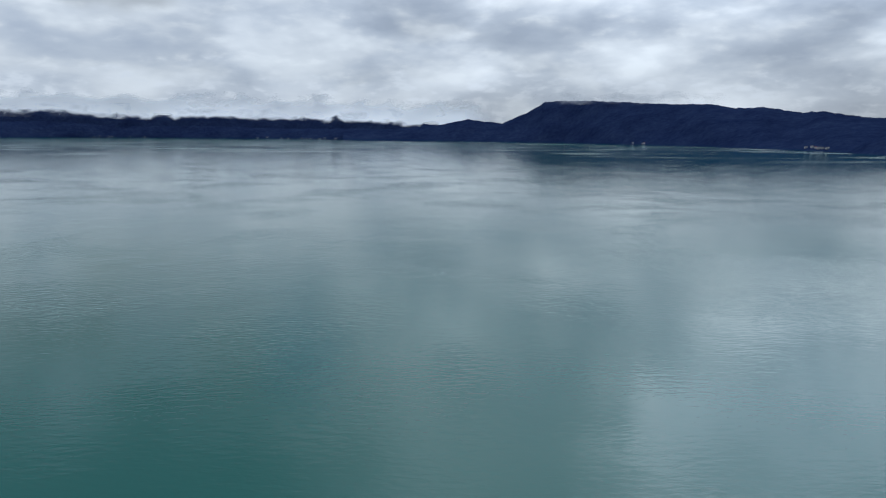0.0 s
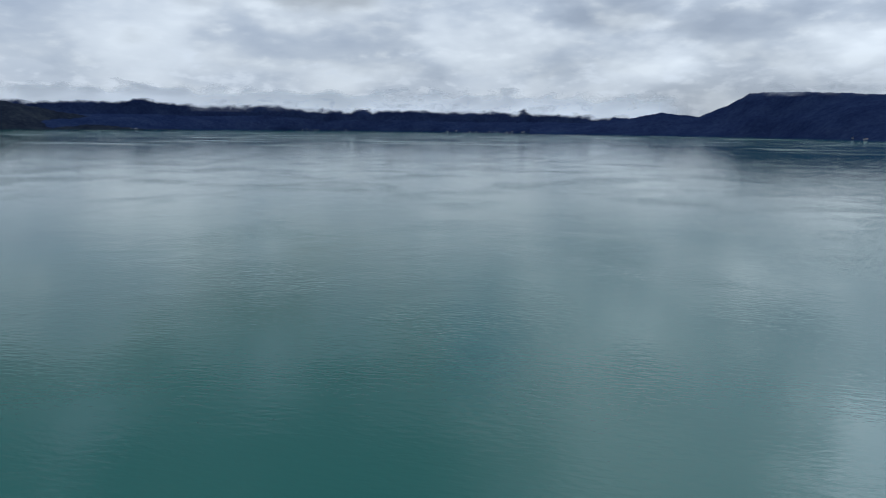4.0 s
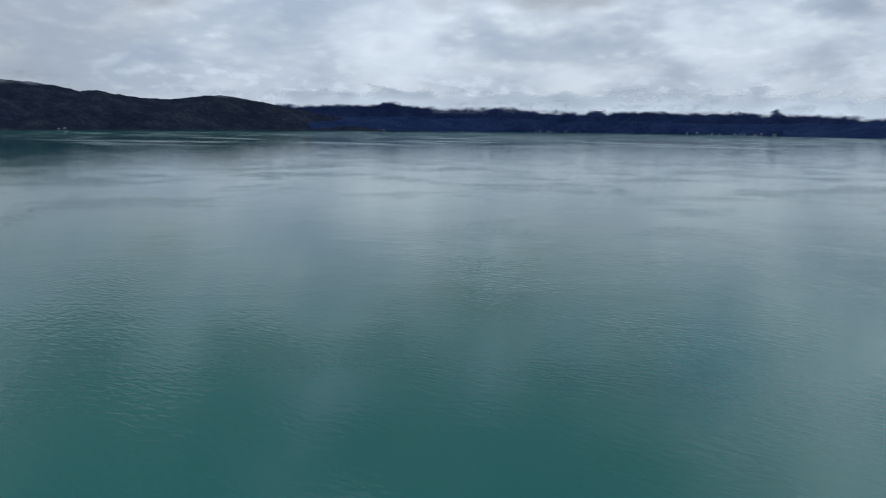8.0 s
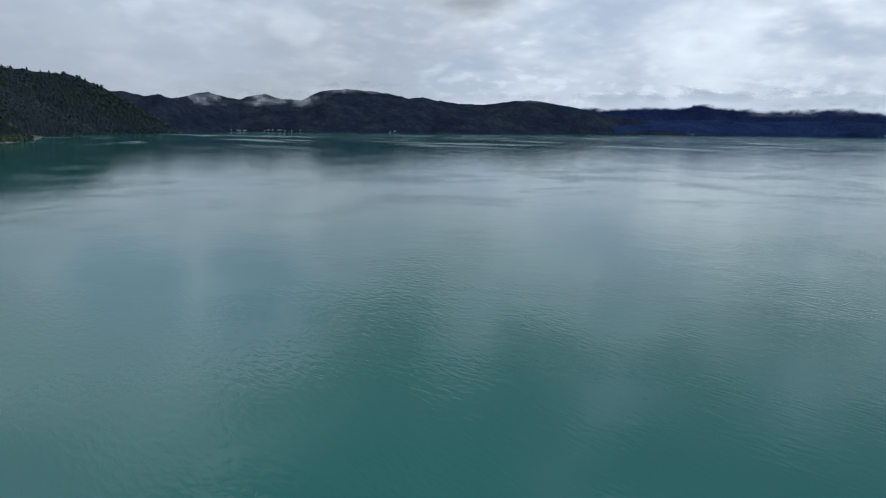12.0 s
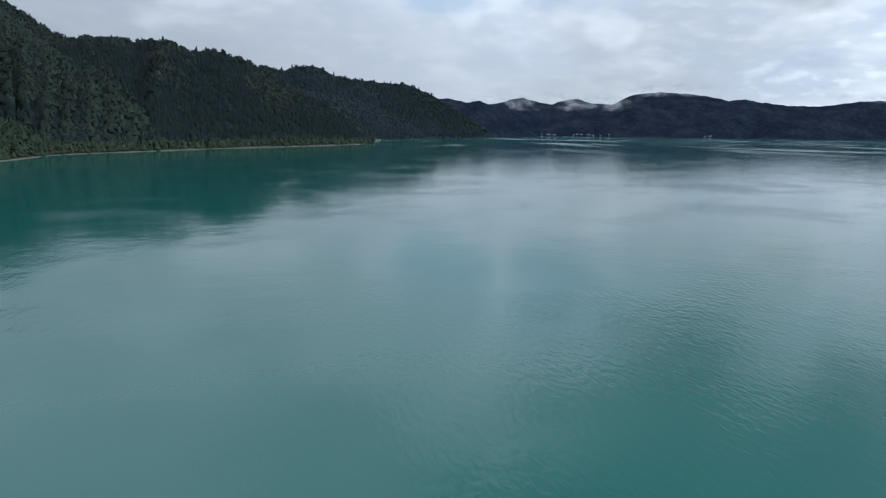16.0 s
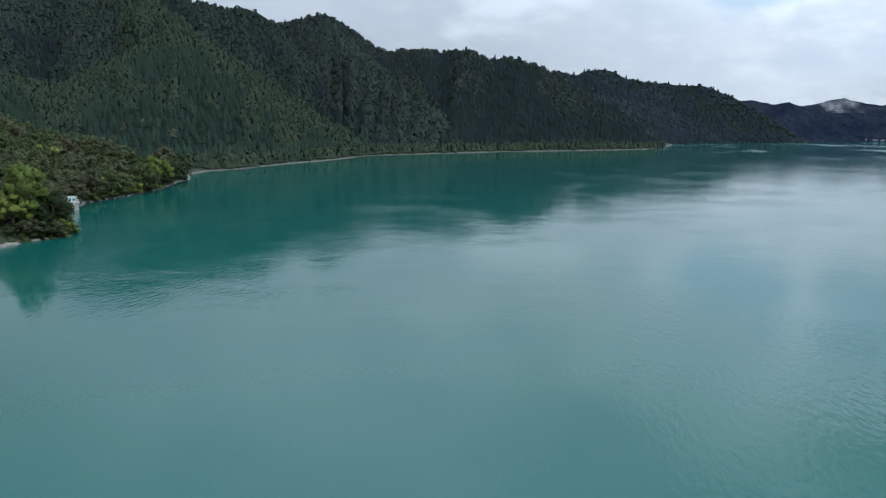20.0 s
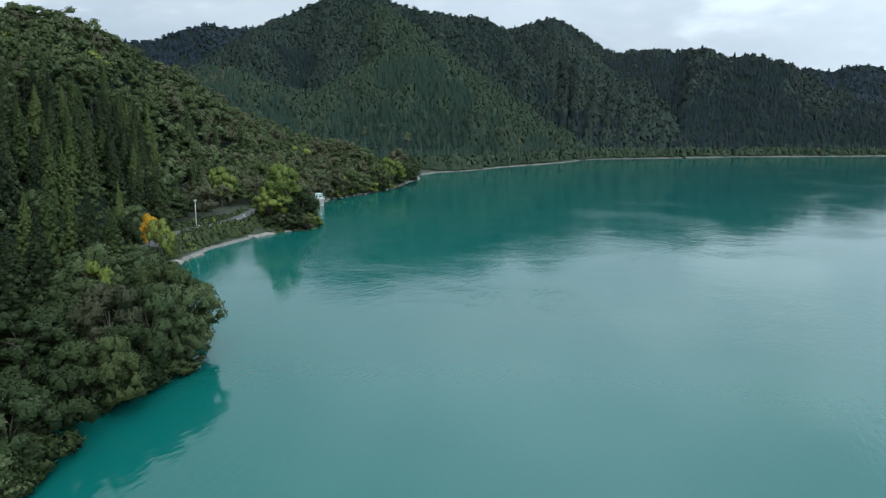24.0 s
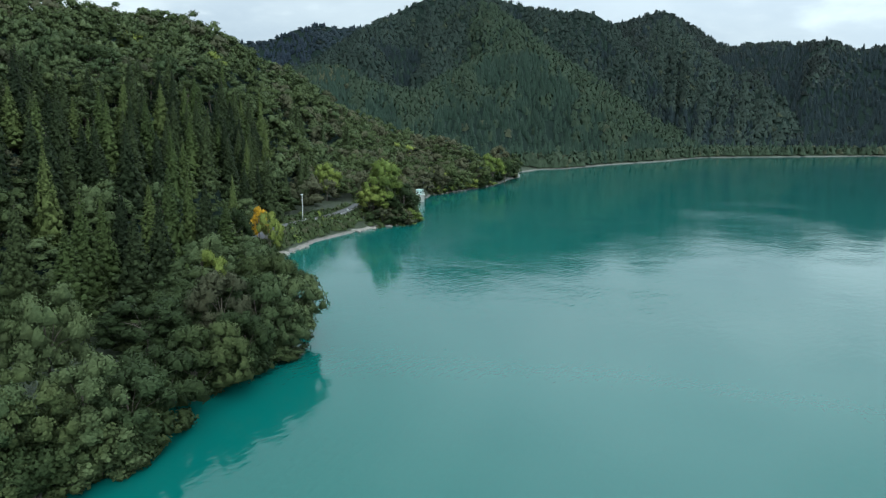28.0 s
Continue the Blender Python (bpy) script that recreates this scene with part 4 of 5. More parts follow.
def cedar_share(x, y):
    """Where cedars stand rather than broadleaf trees on the near hill."""
    a, d = np.degrees(np.arctan2(-x, y)), np.hypot(x, y)
    up_ = (d - np.interp(a, NEAR.rows[:, 0], NEAR.rows[:, 1])) / np.interp(a, NEAR.rows[:, 0], NEAR.rows[:, 2] - NEAR.rows[:, 1])
    stand = np.clip((up_ - 0.16) / 0.08, 0, 1) * np.clip((0.52 - up_) / 0.12, 0, 1) * np.clip((a - 139.5) / 3, 0, 1)
    return np.clip(stand * 0.93 + 0.35 * (smooth_random(x, y, 60, 3) > 0.60) * (up_ < 0.55), 0, 1)


# the shore wood close by: single trees
x, y, flag = two_stands(7.8, 7.0, 11, 66, 300, 139.5, 161)
gap = np.min(np.hypot(x[:, None] - solo_xy[:, 0], y[:, None] - solo_xy[:, 1]), axis=1)
x, y, flag = x[gap > 4.6], y[gap > 4.6], flag[gap > 4.6]
order = np.argsort(np.hypot(x, y))
keep = order[:250]
EDGE = float(np.hypot(x[keep[-1]], y[keep[-1]]))
zz = near_height(x[keep], y[keep])
share = flag[keep]
for i, (px, py, pz, s) in enumerate(zip(x[keep], y[keep], zz, share)):
    r = rng.uniform()
    d = math.hypot(px, py)
    if rng.uniform() < s:
        light = r < 0.2
        tree("cedar", px, py, pz - 0.2, rng.uniform(16, 23), rng.uniform(4.0, 5.0), rng.uniform(0, 6.28), CEDAR_LIGHT if light else CONIFER, L_LABEL if light else C_LABEL, int(rng.integers(5)))
    else:
        small = 0.75 if d < 120 else 1.0
        mat, label = ((WILLOW, "grey-green broadleaf tree in the shore wood") if r < 0.28 else (RUST, "browning broadleaf tree among green crowns") if r < 0.36 else
                      (BROAD, "dark green broadleaf tree in the shore wood"))
        tree("broad", px, py, pz - 0.2, rng.uniform(10, 15) * small, rng.uniform(5.2, 7.4), rng.uniform(0, 6.28), mat, label, int(rng.integers(6)))


# low growth hanging over the water below the near wood
for i in range(46):
    a = 139.6 + 22 * (i + rng.uniform(-0.4, 0.4)) / 46
    if 147.0 < a < 149.2:
        continue
    d = float(np.interp(a, (139.0, 142.0, 145.0, 147.4, 148.0, 149.4, 153.6, 165), (105, 97, 95, 90, 80, 79, 71, 67))) + rng.uniform(3.0, 6.5)
    x, y = polar(a, d)
    mat = (BROAD, WILLOW, BROAD, BROAD, WILLOW, BROAD, WILLOW, BROAD)[int(rng.integers(8))]
    tree("shrub", x, y, float(near_height(x, y)) - 0.9, rng.uniform(4.5, 7.5), rng.uniform(2.8, 4.0), rng.uniform(0, 6.28), mat,
         "low grey-green shrub hanging over the lake" if mat is WILLOW else "low leafy shrub hanging over the lake", int(rng.integers(6)))


# and under the trees of the two wooded points
for i in range(44):
    a = rng.uniform(120.4, 130.0)
    a = a + 1.6 if a > 127.2 else a
    line = np.arange(240, 560, 1.0)
    xy = polar(np.full(len(line), a), line)
    dry = np.where(near_ground(xy[:, 0], xy[:, 1]) > 0.4)[0]
    x, y = xy[int(dry[0])] + rng.uniform(-1.5, 1.5, 2)
    mat = (BROAD, WILLOW, BROAD, YELLOW, RUST)[int(rng.integers(5))]
    tree("shrub", x, y, float(near_height(x, y)) - 0.8, rng.uniform(4, 8), rng.uniform(3.0, 4.6), rng.uniform(0, 6.28), mat,
         "low yellowing shrub on the rocky shore" if mat is YELLOW else "low leafy shrub on the rocky shore", int(rng.integers(6)))


# ---------------------------------------------------------------- woods farther off, uncountable
def planted(name, label, groups, far=0, slopes=None):
    """Many trees as one mesh: groups of (template, positions, heights, widths, turns, material slot)."""
    # palettes 2 to 4 imitate haze over distance by tinted leaf colours
    mats = [[CONIFER, CEDAR_LIGHT, BROAD, WILLOW, YELLOW, RUST], [SPUR_CEDAR, SPUR_CEDAR, HILL_BROAD, HILL_BROAD, HILL_OLIVE, HILL_OLIVE], [HAZED_CEDAR, SPUR_CEDAR, HAZED_BROAD, HAZED_BROAD, HILL_BROAD, HILL_OLIVE],
            [HAZED_CEDAR, HAZED_CEDAR, HAZED_DULL, HAZED_BROAD, HAZED_DULL, HAZED_BROAD], [FAR_HAZE_CEDAR, FAR_HAZE_CEDAR, FAR_HAZE_BROAD, FAR_HAZE_BROAD, FAR_HAZE_BROAD, HAZED_DULL]][far]
    vs, fs, ns, ms, n = [], [], [], [], 0
    for (tv, tf, tn), p, high, wide, turn, slot in groups:
        if not len(p):
            continue
        c, s = np.cos(turn)[:, None], np.sin(turn)[:, None]
        x, y, z = tv[:, 0][None], tv[:, 1][None], tv[:, 2][None]
        v = np.stack([(x * c - y * s) * wide[:, None] + p[:, 0:1], (x * s + y * c) * wide[:, None] + p[:, 1:2], z * high[:, None] + p[:, 2:3]], -1)
        x, y, z = tn[:, 0][None], tn[:, 1][None], tn[:, 2][None]
        tn_ = np.stack([x * c - y * s, x * s + y * c, z + 0 * c], -1)
        if slopes is not None:
            # far crowns merge into one canopy that faces as the slope does
            tn_ = unit(0.75 * tn_ + slopes[p[:, 3].astype(int)][:, None, :])
        ns.append(tn_.reshape(-1, 3))
        f = tf[None] + (np.arange(len(p)) * len(tv))[:, None, None] + n
        vs.append(v.reshape(-1, 3))
        fs.append(f.reshape(-1, 4))
        ms.append(np.repeat(slot, len(tf)))
        n += v.shape[0] * v.shape[1]
    me = mesh_from(name, np.concatenate(vs), np.concatenate(fs), mats, normals=np.concatenate(ns))
    me.polygons.foreach_set("material_index", np.concatenate(ms).astype(np.int32))
    return tagged(new(name, me), label, "woods", kind="stuff")


def scaled(shape, h, w):
    v, f, n = shape
    return v / np.array([w, w, h]), f, n


def softened(shape, lift=0.55):
    """Foliage seen from afar: its light comes mostly from above."""
    v, f, n = shape
    return v, f, unit(n + np.array([0, 0, lift]))


MID_BROAD = [softened(scaled(broad_shape(300 + k, 12, 5, 6, 4, 16, 0.62, 0.04, 5, 2)[0], 12, 5), 0.25) for k in range(6)]
MID_CEDAR = [scaled(cedar_shape(320 + k, 20, 3, 52, 2, 0.42, 5)[0], 20, 3) for k in range(5)]


def far_broad(seed):
    """A distant crown: a lumpy dome with ragged sprays on it."""
    r = np.random.default_rng(seed)
    q = unit(r.normal(size=(13, 3)) + np.array([0, 0, 0.8]))
    return joined([dome(np.array([0.0, 0.0, 0.36]), np.array([0.82, 0.82, 0.50]), r, 6, 2, 0.4),
                   cards(np.array([0, 0, 0.38]) + q * np.array([0.85, 0.85, 0.50]) * r.uniform(0.85, 1.15, (13, 1)), q + 0.5 * r.normal(size=(13, 3)), np.full(13, 0.42), r, q)])


FAR_BROAD = [softened(far_broad(340 + k), 0.9) for k in range(6)]


def far_cedar(seed):
    """A distant conifer: three ragged skirts of quads."""
    r = np.random.default_rng(seed)
    v, f, nn = [], [], []
    for lo, hi, w in ((0.02, 0.62, 1.0), (0.30, 0.84, 0.82), (0.56, 1.0, 0.56)):
        a0 = r.uniform(0, 6)
        for j in range(5):
            a, b = a0 + 1.257 * j, a0 + 1.257 * (j + 1)
            m, k = (a + b) / 2, r.uniform(0.75, 1.2)
            n = len(v)
            v += [(math.cos(a) * w * 0.85, math.sin(a) * w * 0.85, lo + 0.05), (math.cos(m) * w * k, math.sin(m) * w * k, lo - 0.04), (math.cos(b) * w * 0.85, math.sin(b) * w * 0.85, lo + 0.05), (0, 0, hi)]
            f.append((n, n + 1, n + 2, n + 3))
            nn += [(math.cos(a), math.sin(a), 0.4), (math.cos(m), math.sin(m), 0.3), (math.cos(b), math.sin(b), 0.4), (math.cos(m), math.sin(m), 0.9)]
    return np.array(v), np.array(f), unit(np.array(nn))


FAR_CEDAR = [softened(far_cedar(360 + k), 0.8) for k in range(5)]


def sown(p, cedar, seed, templates_broad, templates_cedar, high_b=(9, 14), high_c=(14, 21), wide_b=(5.0, 7.0), wide_c=(4.0, 5.0), rust=0.08, yellow=0.012):
    """Shares points between templates, species and tones."""
    r = np.random.default_rng(seed)
    n = len(p)
    is_c = r.uniform(size=n) < cedar
    pick = r.integers(0, 30, n)
    tone = r.uniform(size=n)
    slot = np.where(is_c, np.where(tone < 0.12, 1, 0), np.where(tone < rust, 5, np.where(tone < rust + yellow, 4, np.where(tone < rust + yellow + 0.22, 3, 2))))
    groups = []
    for flag, temps, hr, wr in ((False, templates_broad, high_b, wide_b), (True, templates_cedar, high_c, wide_c)):
        for k, t in enumerate(temps):
            s = (is_c == flag) & (pick % len(temps) == k)
            m = int(s.sum())
            groups.append((t, p[s], r.uniform(*hr, m), r.uniform(*wr, m), r.uniform(0, 6.28, m), slot[s]))
    return groups


x, y, flag = two_stands(8.6, 7.4, 14, 66, 560, 119.5, 161)
gap = np.min(np.hypot(x[:, None] - solo_xy[:, 0], y[:, None] - solo_xy[:, 1]), axis=1)
a, d = np.degrees(np.arctan2(-x, y)), np.hypot(x, y)
ok = (gap > 4) & ((d > EDGE) | (a < 139.5))
x, y, flag = x[ok], y[ok], flag[ok]
p = np.stack([x, y, near_height(x, y) - 0.4], -1)
brown = a[ok] < 139.5
# undergrowth on the slope between the cedars
ux, uy = scatter(7.5, 17, 108, 250, 139.5, 161, True)
low_p = np.stack([ux, uy, near_height(ux, uy) - 0.6], -1)
planted("hillside_wood", "mixed cedars and broadleaf trees covering the near hill", 
        sown(p[brown], flag[brown], 21, MID_BROAD, MID_CEDAR, rust=0.30) + sown(p[~brown], flag[~brown], 22, MID_BROAD, MID_CEDAR, rust=0.05) + sown(low_p, np.zeros(len(low_p)), 23, MID_BROAD, MID_CEDAR, (4, 7.0), (4, 6), (3.6, 5.2), rust=0.05, yellow=0.0))


def ridge_points(ridge, a0, a1, spacing, seed, u0=0.03, u1=1.02):
    """Points spread evenly over a ridge's face."""
    r = np.random.default_rng(seed)
    rows = ridge.rows
    pts = []
    for a in np.arange(a0, a1, 0.25):
        foot, crest = np.interp(a, rows[:, 0], rows[:, 1]), np.interp(a, rows[:, 0], rows[:, 2])
        area = math.radians(0.25) * (crest ** 2 - foot ** 2) / 2
        n = int(area / spacing ** 2 + r.uniform())
        d = np.sqrt(r.uniform(foot ** 2, crest ** 2, n))
        pts.append(np.stack([r.uniform(a, a + 0.25, n), np.clip((d - foot) / max(crest - foot, 1), u0, u1)], -1))
    pts = np.concatenate(pts)
    return pts[:, 0], pts[:, 1]


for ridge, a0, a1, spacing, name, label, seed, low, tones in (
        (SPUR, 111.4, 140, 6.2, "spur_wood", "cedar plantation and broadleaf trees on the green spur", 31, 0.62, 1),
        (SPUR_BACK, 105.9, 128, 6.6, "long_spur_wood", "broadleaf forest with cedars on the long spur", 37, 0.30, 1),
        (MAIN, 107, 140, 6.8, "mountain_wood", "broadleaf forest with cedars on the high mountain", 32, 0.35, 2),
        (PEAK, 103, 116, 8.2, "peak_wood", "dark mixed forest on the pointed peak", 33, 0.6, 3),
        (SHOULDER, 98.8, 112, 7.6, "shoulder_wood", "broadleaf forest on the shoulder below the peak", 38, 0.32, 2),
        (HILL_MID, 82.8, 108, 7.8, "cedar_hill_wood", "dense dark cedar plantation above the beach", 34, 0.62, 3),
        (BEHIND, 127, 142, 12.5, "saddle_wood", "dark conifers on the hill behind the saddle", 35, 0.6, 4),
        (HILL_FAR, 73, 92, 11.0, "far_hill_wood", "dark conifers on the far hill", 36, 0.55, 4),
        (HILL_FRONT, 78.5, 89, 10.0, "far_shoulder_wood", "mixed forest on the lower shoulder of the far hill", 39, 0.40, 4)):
    a, u = ridge_points(ridge, a0, a1, spacing, seed)
    p = ridge.surface(a, u)
    field = smooth_random(p[:, 0], p[:, 1], 130, seed)
    # cedars in the gullies and on the lower slopes, broadleaf trees on the ribs and crests
    ridge.surface(a, u)
    cedar = np.clip((0.6 * (field - 0.5) + (low - 0.5) * 0.9 + 0.55 * (0.55 - u) + 0.45 * (0.5 - ridge.rib)) * 7 + 0.5, 0.03, 0.97)
    cedar = np.where((u < 0.06) | (u > 0.95), 0.15, cedar)
    slopes = ridge.facing(a, u)
    scale = spacing / 7.0
    p[:, 2] -= 1.0
    p = np.concatenate([p, np.arange(len(p))[:, None]], -1)
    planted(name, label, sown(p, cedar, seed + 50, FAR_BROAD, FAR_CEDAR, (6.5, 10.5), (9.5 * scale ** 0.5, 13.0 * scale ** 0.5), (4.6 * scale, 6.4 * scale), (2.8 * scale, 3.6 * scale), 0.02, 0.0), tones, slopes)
# trees along the waterline of the bay
r = np.random.default_rng(44)
a = np.concatenate([r.uniform(82.8, 108, 620), r.uniform(105, 121, 580)])
d = np.interp(a, np.array(WATERLINE)[::-1, 0][:14], np.array(WATERLINE)[::-1, 1][:14]) + np.concatenate([r.uniform(3, 40, 620), r.uniform(6, 40, 580)])
a, d = np.concatenate([a, r.uniform(117.5, 122, 160)]), np.concatenate([d, r.uniform(500, 640, 160)])
xy = polar(a, d)
ok = shore_distance(xy[:, 0], xy[:, 1]) > np.interp(a, (86, 88, 91, 94, 106, 108), (-3.0, 3.0, 3.0, -3.0, -3.0, 5.5))
p = np.concatenate([xy, np.maximum(near_ground(xy[:, 0], xy[:, 1]), 0.2)[:, None] - 0.5], -1)[ok]
planted("bay_shore_wood", "round broadleaf trees along the bay shore", sown(p, np.full(len(p), 0.08), 45, FAR_BROAD, FAR_CEDAR, (7, 12), rust=0.05, yellow=0.0), 1)
# browning scrub in the saddle clearing
r = np.random.default_rng(46)
p = SPUR.surface(r.uniform(133.6, 138.2, 260), r.uniform(0.78, 1.0, 260))
planted("clearing_scrub", "reddish brown scrub in a clearing on the saddle", [(t, q, r.uniform(3, 6, len(q)), r.uniform(3, 5, len(q)), r.uniform(0, 6, len(q)), np.full(len(q), 5)) for t, q in zip(FAR_BROAD, np.array_split(p, 6))])


# ---------------------------------------------------------------- low cloud on the far mountains
def cloud_material(name, body, wisp, low0=-0.05, low1=0.85, torn=1.1, pale=0.0, top0=0.35, top1=1.0):
    """Ragged vapour: thick below its puffy tops, torn at the lower edge."""
    m, A = material(name)
    uv = A("ShaderNodeTexCoord").outputs["UV"]
    s_ = A("ShaderNodeSeparateXYZ", {0: uv})
    u, v = s_.outputs[0], s_.outputs[1]
    puff_ = noised(A, A("ShaderNodeCombineXYZ", {0: maths(A, "MULTIPLY", u, 0.42), 1: v, 2: 0.0}).outputs[0], 1.2, 4.0, 0.45, 0.2)
    wisps = noised(A, A("ShaderNodeCombineXYZ", {0: maths(A, "MULTIPLY", u, 0.6), 1: v, 2: 5.0}).outputs[0], 1.3, 3.0, 0.45, 0.3)
    rise = A("ShaderNodeAttribute")
    rise.attribute_name = "rise"
    v = rise.outputs["Fac"]
    low_edge = ranged(A, maths(A, "ADD", v, maths(A, "MULTIPLY", maths(A, "SUBTRACT", wisps, 0.5), torn)), low0, low1)
    high_edge = ranged(A, maths(A, "ADD", v, maths(A, "MULTIPLY", maths(A, "SUBTRACT", puff_, 0.5), 1.1)), top0, top1, 1.0, 0.0)
    alpha = maths(A, "MULTIPLY", maths(A, "MULTIPLY", low_edge, high_edge), body)
    if wisp:
        alpha = maths(A, "MULTIPLY", alpha, ranged(A, wisps, 0.34, 0.72))
    edge = A("ShaderNodeAttribute")
    edge.attribute_name = "fade"
    alpha = maths(A, "MULTIPLY", alpha, edge.outputs["Fac"])
    # emission added to the vapour stands in for sky light scattered inside it
    self_lit = A("ShaderNodeAddShader", {0: A("ShaderNodeBsdfDiffuse", {0: (0.34 + 2 * pale, 0.35 + 2 * pale, 0.37 + 2 * pale, 1)}).outputs[0],
                                    1: A("ShaderNodeEmission", {0: ramp(A, puff_, (0.3, (0.20 + pale, 0.21 + pale, 0.24 + pale)), (0.7, (0.31 + pale, 0.32 + pale, 0.345 + pale))), 1: 1.0}).outputs[0]}).outputs[0]
    finish(A, A("ShaderNodeMixShader", {0: alpha, 1: A("ShaderNodeBsdfTransparent").outputs[0], 2: self_lit}).outputs[0])
    return m


def cloud_bank(a0, a1, distances, e0, e1, mat, label, seed, ridge=None):
    """A long bank of vapour lying against the slopes between bearings a0 and a1 and heights e0 and e1 in degrees."""
    a = np.arange(a0, a1 + 0.01, 0.5)
    v = np.linspace(0, 1, 9)
    A, V = np.meshgrid(a, v, indexing="ij")
    d = np.interp(A, *distances) + 50 * fbm(A / 3.0, V * 2, 3, seed) + 40 * np.sin(np.pi * V)
    xy = polar(A, d)
    if ridge is not None:
        # the foot of the bank follows the crest behind it
        e0 = np.interp(A, ridge.rows[:, 0], ridge.rows[:, 3]) - 0.42
    z = EYE + d * np.tan(np.radians(e0 + (e1 - e0) * V))
    me = mesh_from("cloud_bank", np.concatenate([xy, z[..., None]], -1).reshape(-1, 3), grid_faces(len(a), len(v)), [mat], True)
    layer = me.uv_layers.new(name="UVMap")
    idx = np.empty(len(me.loops), np.int32)
    me.loops.foreach_get("vertex_index", idx)
    layer.data.foreach_set("uv", np.stack([A.ravel()[idx], (e0 + (e1 - e0) * V).ravel()[idx]], -1).astype(np.float32).ravel())
    fade = me.attributes.new("fade", "FLOAT", "POINT")
    f = np.clip((A - a0) / 2.5, 0, 1) * np.clip((a1 - A) / 2.5, 0, 1)
    fade.data.foreach_set("value", f.astype(np.float32).ravel())
    rise = me.attributes.new("rise", "FLOAT", "POINT")
    rise.data.foreach_set("value", V.astype(np.float32).ravel())
    return tagged(new("cloud_bank", me), label, "cloud", "low clouds", "stuff")


THICK = cloud_material("thick_cloud", 1.0, False, 0.03, 0.20, 0.45, 0.17, 0.46, 0.76)
CAP = cloud_material("cap_cloud", 0.6, False, pale=0.05)
WISP = cloud_material("thin_cloud", 0.45, True, pale=0.07)
cloud_bank(-9, 43, ((-9, 43), (4780, 4780)), 0.85, 3.4, THICK, "bank of white cloud lying on the distant range", 61, BACKRANGE)
cloud_bank(-4, 30, ((-4, 30), (4720, 4720)), 0.95, 2.1, WISP, "torn wisps of cloud under the bank", 62)
cloud_bank(61.5, 75.5, ((61.5, 75.5), (3640, 3180)), 1.35, 2.9, WISP, "wisps of mist caught on wooded summits", 63)
cloud_bank(55.5, 65, ((55.5, 65), (4000, 3700)), 2.45, 3.5, CAP, "cap of cloud on a wooded summit", 64)
cloud_bank(-27, -12, ((-27, -12), (3100, 3860)), 2.4, 3.4, WISP, "thin cloud along the flat mountain top", 65)
cloud_bank(40, 50, ((40, 50), (4080, 4080)), 1.9, 2.7, WISP, "thin cloud on a rounded far hill", 66)


# ---------------------------------------------------------------- small solids
def solid(parts_, bevel=0.03):
    """A bmesh of bevelled blocks: (centre, size, turn in degrees)."""
    bm = bmesh.new()
    for c, size, turn in parts_:
        m = Matrix.Translation(c) @ Matrix.Rotation(radians(turn), 4, "Z") @ Matrix.Diagonal((*size, 1))
        bmesh.ops.create_cube(bm, size=1, matrix=m)
    if bevel:
        bmesh.ops.bevel(bm, geom=bm.edges[:], offset=bevel, segments=1, affect="EDGES")
    return bm


def rod(bm, a, b, r0, r1=None, sides=8):
    v, f = tube([a, b], [r0, r0 if r1 is None else r1], sides)
    made = [bm.verts.new(p) for p in v]
    for q in f:
        bm.faces.new([made[k] for k in q])
    bm.faces.new(made[:sides][::-1])
    bm.faces.new(made[-sides:])
    return bm


def piece(name, bm, mat, parent, label=""):
    me = bpy.data.meshes.new(name)
    bm.to_mesh(me)
    bm.free()
    me.materials.append(mat)
    return part(name, me, None, parent, label)


def plain_material(name, low_, high_, rough, scale, metal=0.0, bump=0.3):
    m, A = material(name)
    p = position(A)
    n = noised(A, p, scale, 5.0, 0.65)
    stain = noised(A, p, scale * 0.12, 4.0, 0.6)
    f = maths(A, "ADD", maths(A, "MULTIPLY", n, 0.5), maths(A, "MULTIPLY", stain, 0.5))
    finish(A, principled(A, ramp(A, f, (0.33, low_), (0.66, high_)), rough, n, bump, 0.02, Metallic=metal))
    return m


CONCRETE = plain_material("weathered_concrete", (0.22, 0.21, 0.19), (0.42, 0.41, 0.38), 0.9, 3.0)
POLE_CONCRETE = plain_material("grey_pole_concrete", (0.34, 0.34, 0.33), (0.50, 0.50, 0.48), 0.9, 3.0)
ASPHALT = plain_material("worn_asphalt", (0.045, 0.045, 0.047), (0.085, 0.085, 0.084), 0.92, 2.0)
PALE_GREEN = plain_material("pale_green_paint", (0.34, 0.46, 0.42), (0.48, 0.60, 0.55), 0.55, 2.0)
WHITE_PAINT = plain_material("white_paint", (0.62, 0.62, 0.60), (0.80, 0.80, 0.78), 0.5, 2.0)
GALVANISED = plain_material("galvanised_steel", (0.40, 0.41, 0.42), (0.58, 0.59, 0.60), 0.45, 3.0, 0.7)
HOUSE_WALL = plain_material("house_render", (0.30, 0.30, 0.30), (0.48, 0.48, 0.47), 0.8, 0.6)
RAIL_STEEL = plain_material("weathered_rail", (0.20, 0.20, 0.19), (0.34, 0.34, 0.33), 0.6, 2.0)
ROOF_DARK = plain_material("dark_roofing", (0.05, 0.055, 0.07), (0.10, 0.10, 0.12), 0.7, 0.5)
ROOF_RED = plain_material("red_roofing", (0.16, 0.06, 0.045), (0.26, 0.10, 0.075), 0.7, 0.5)
DARK_GLASS = plain_material("dark_window", (0.02, 0.025, 0.03), (0.04, 0.05, 0.06), 0.1, 0.5)
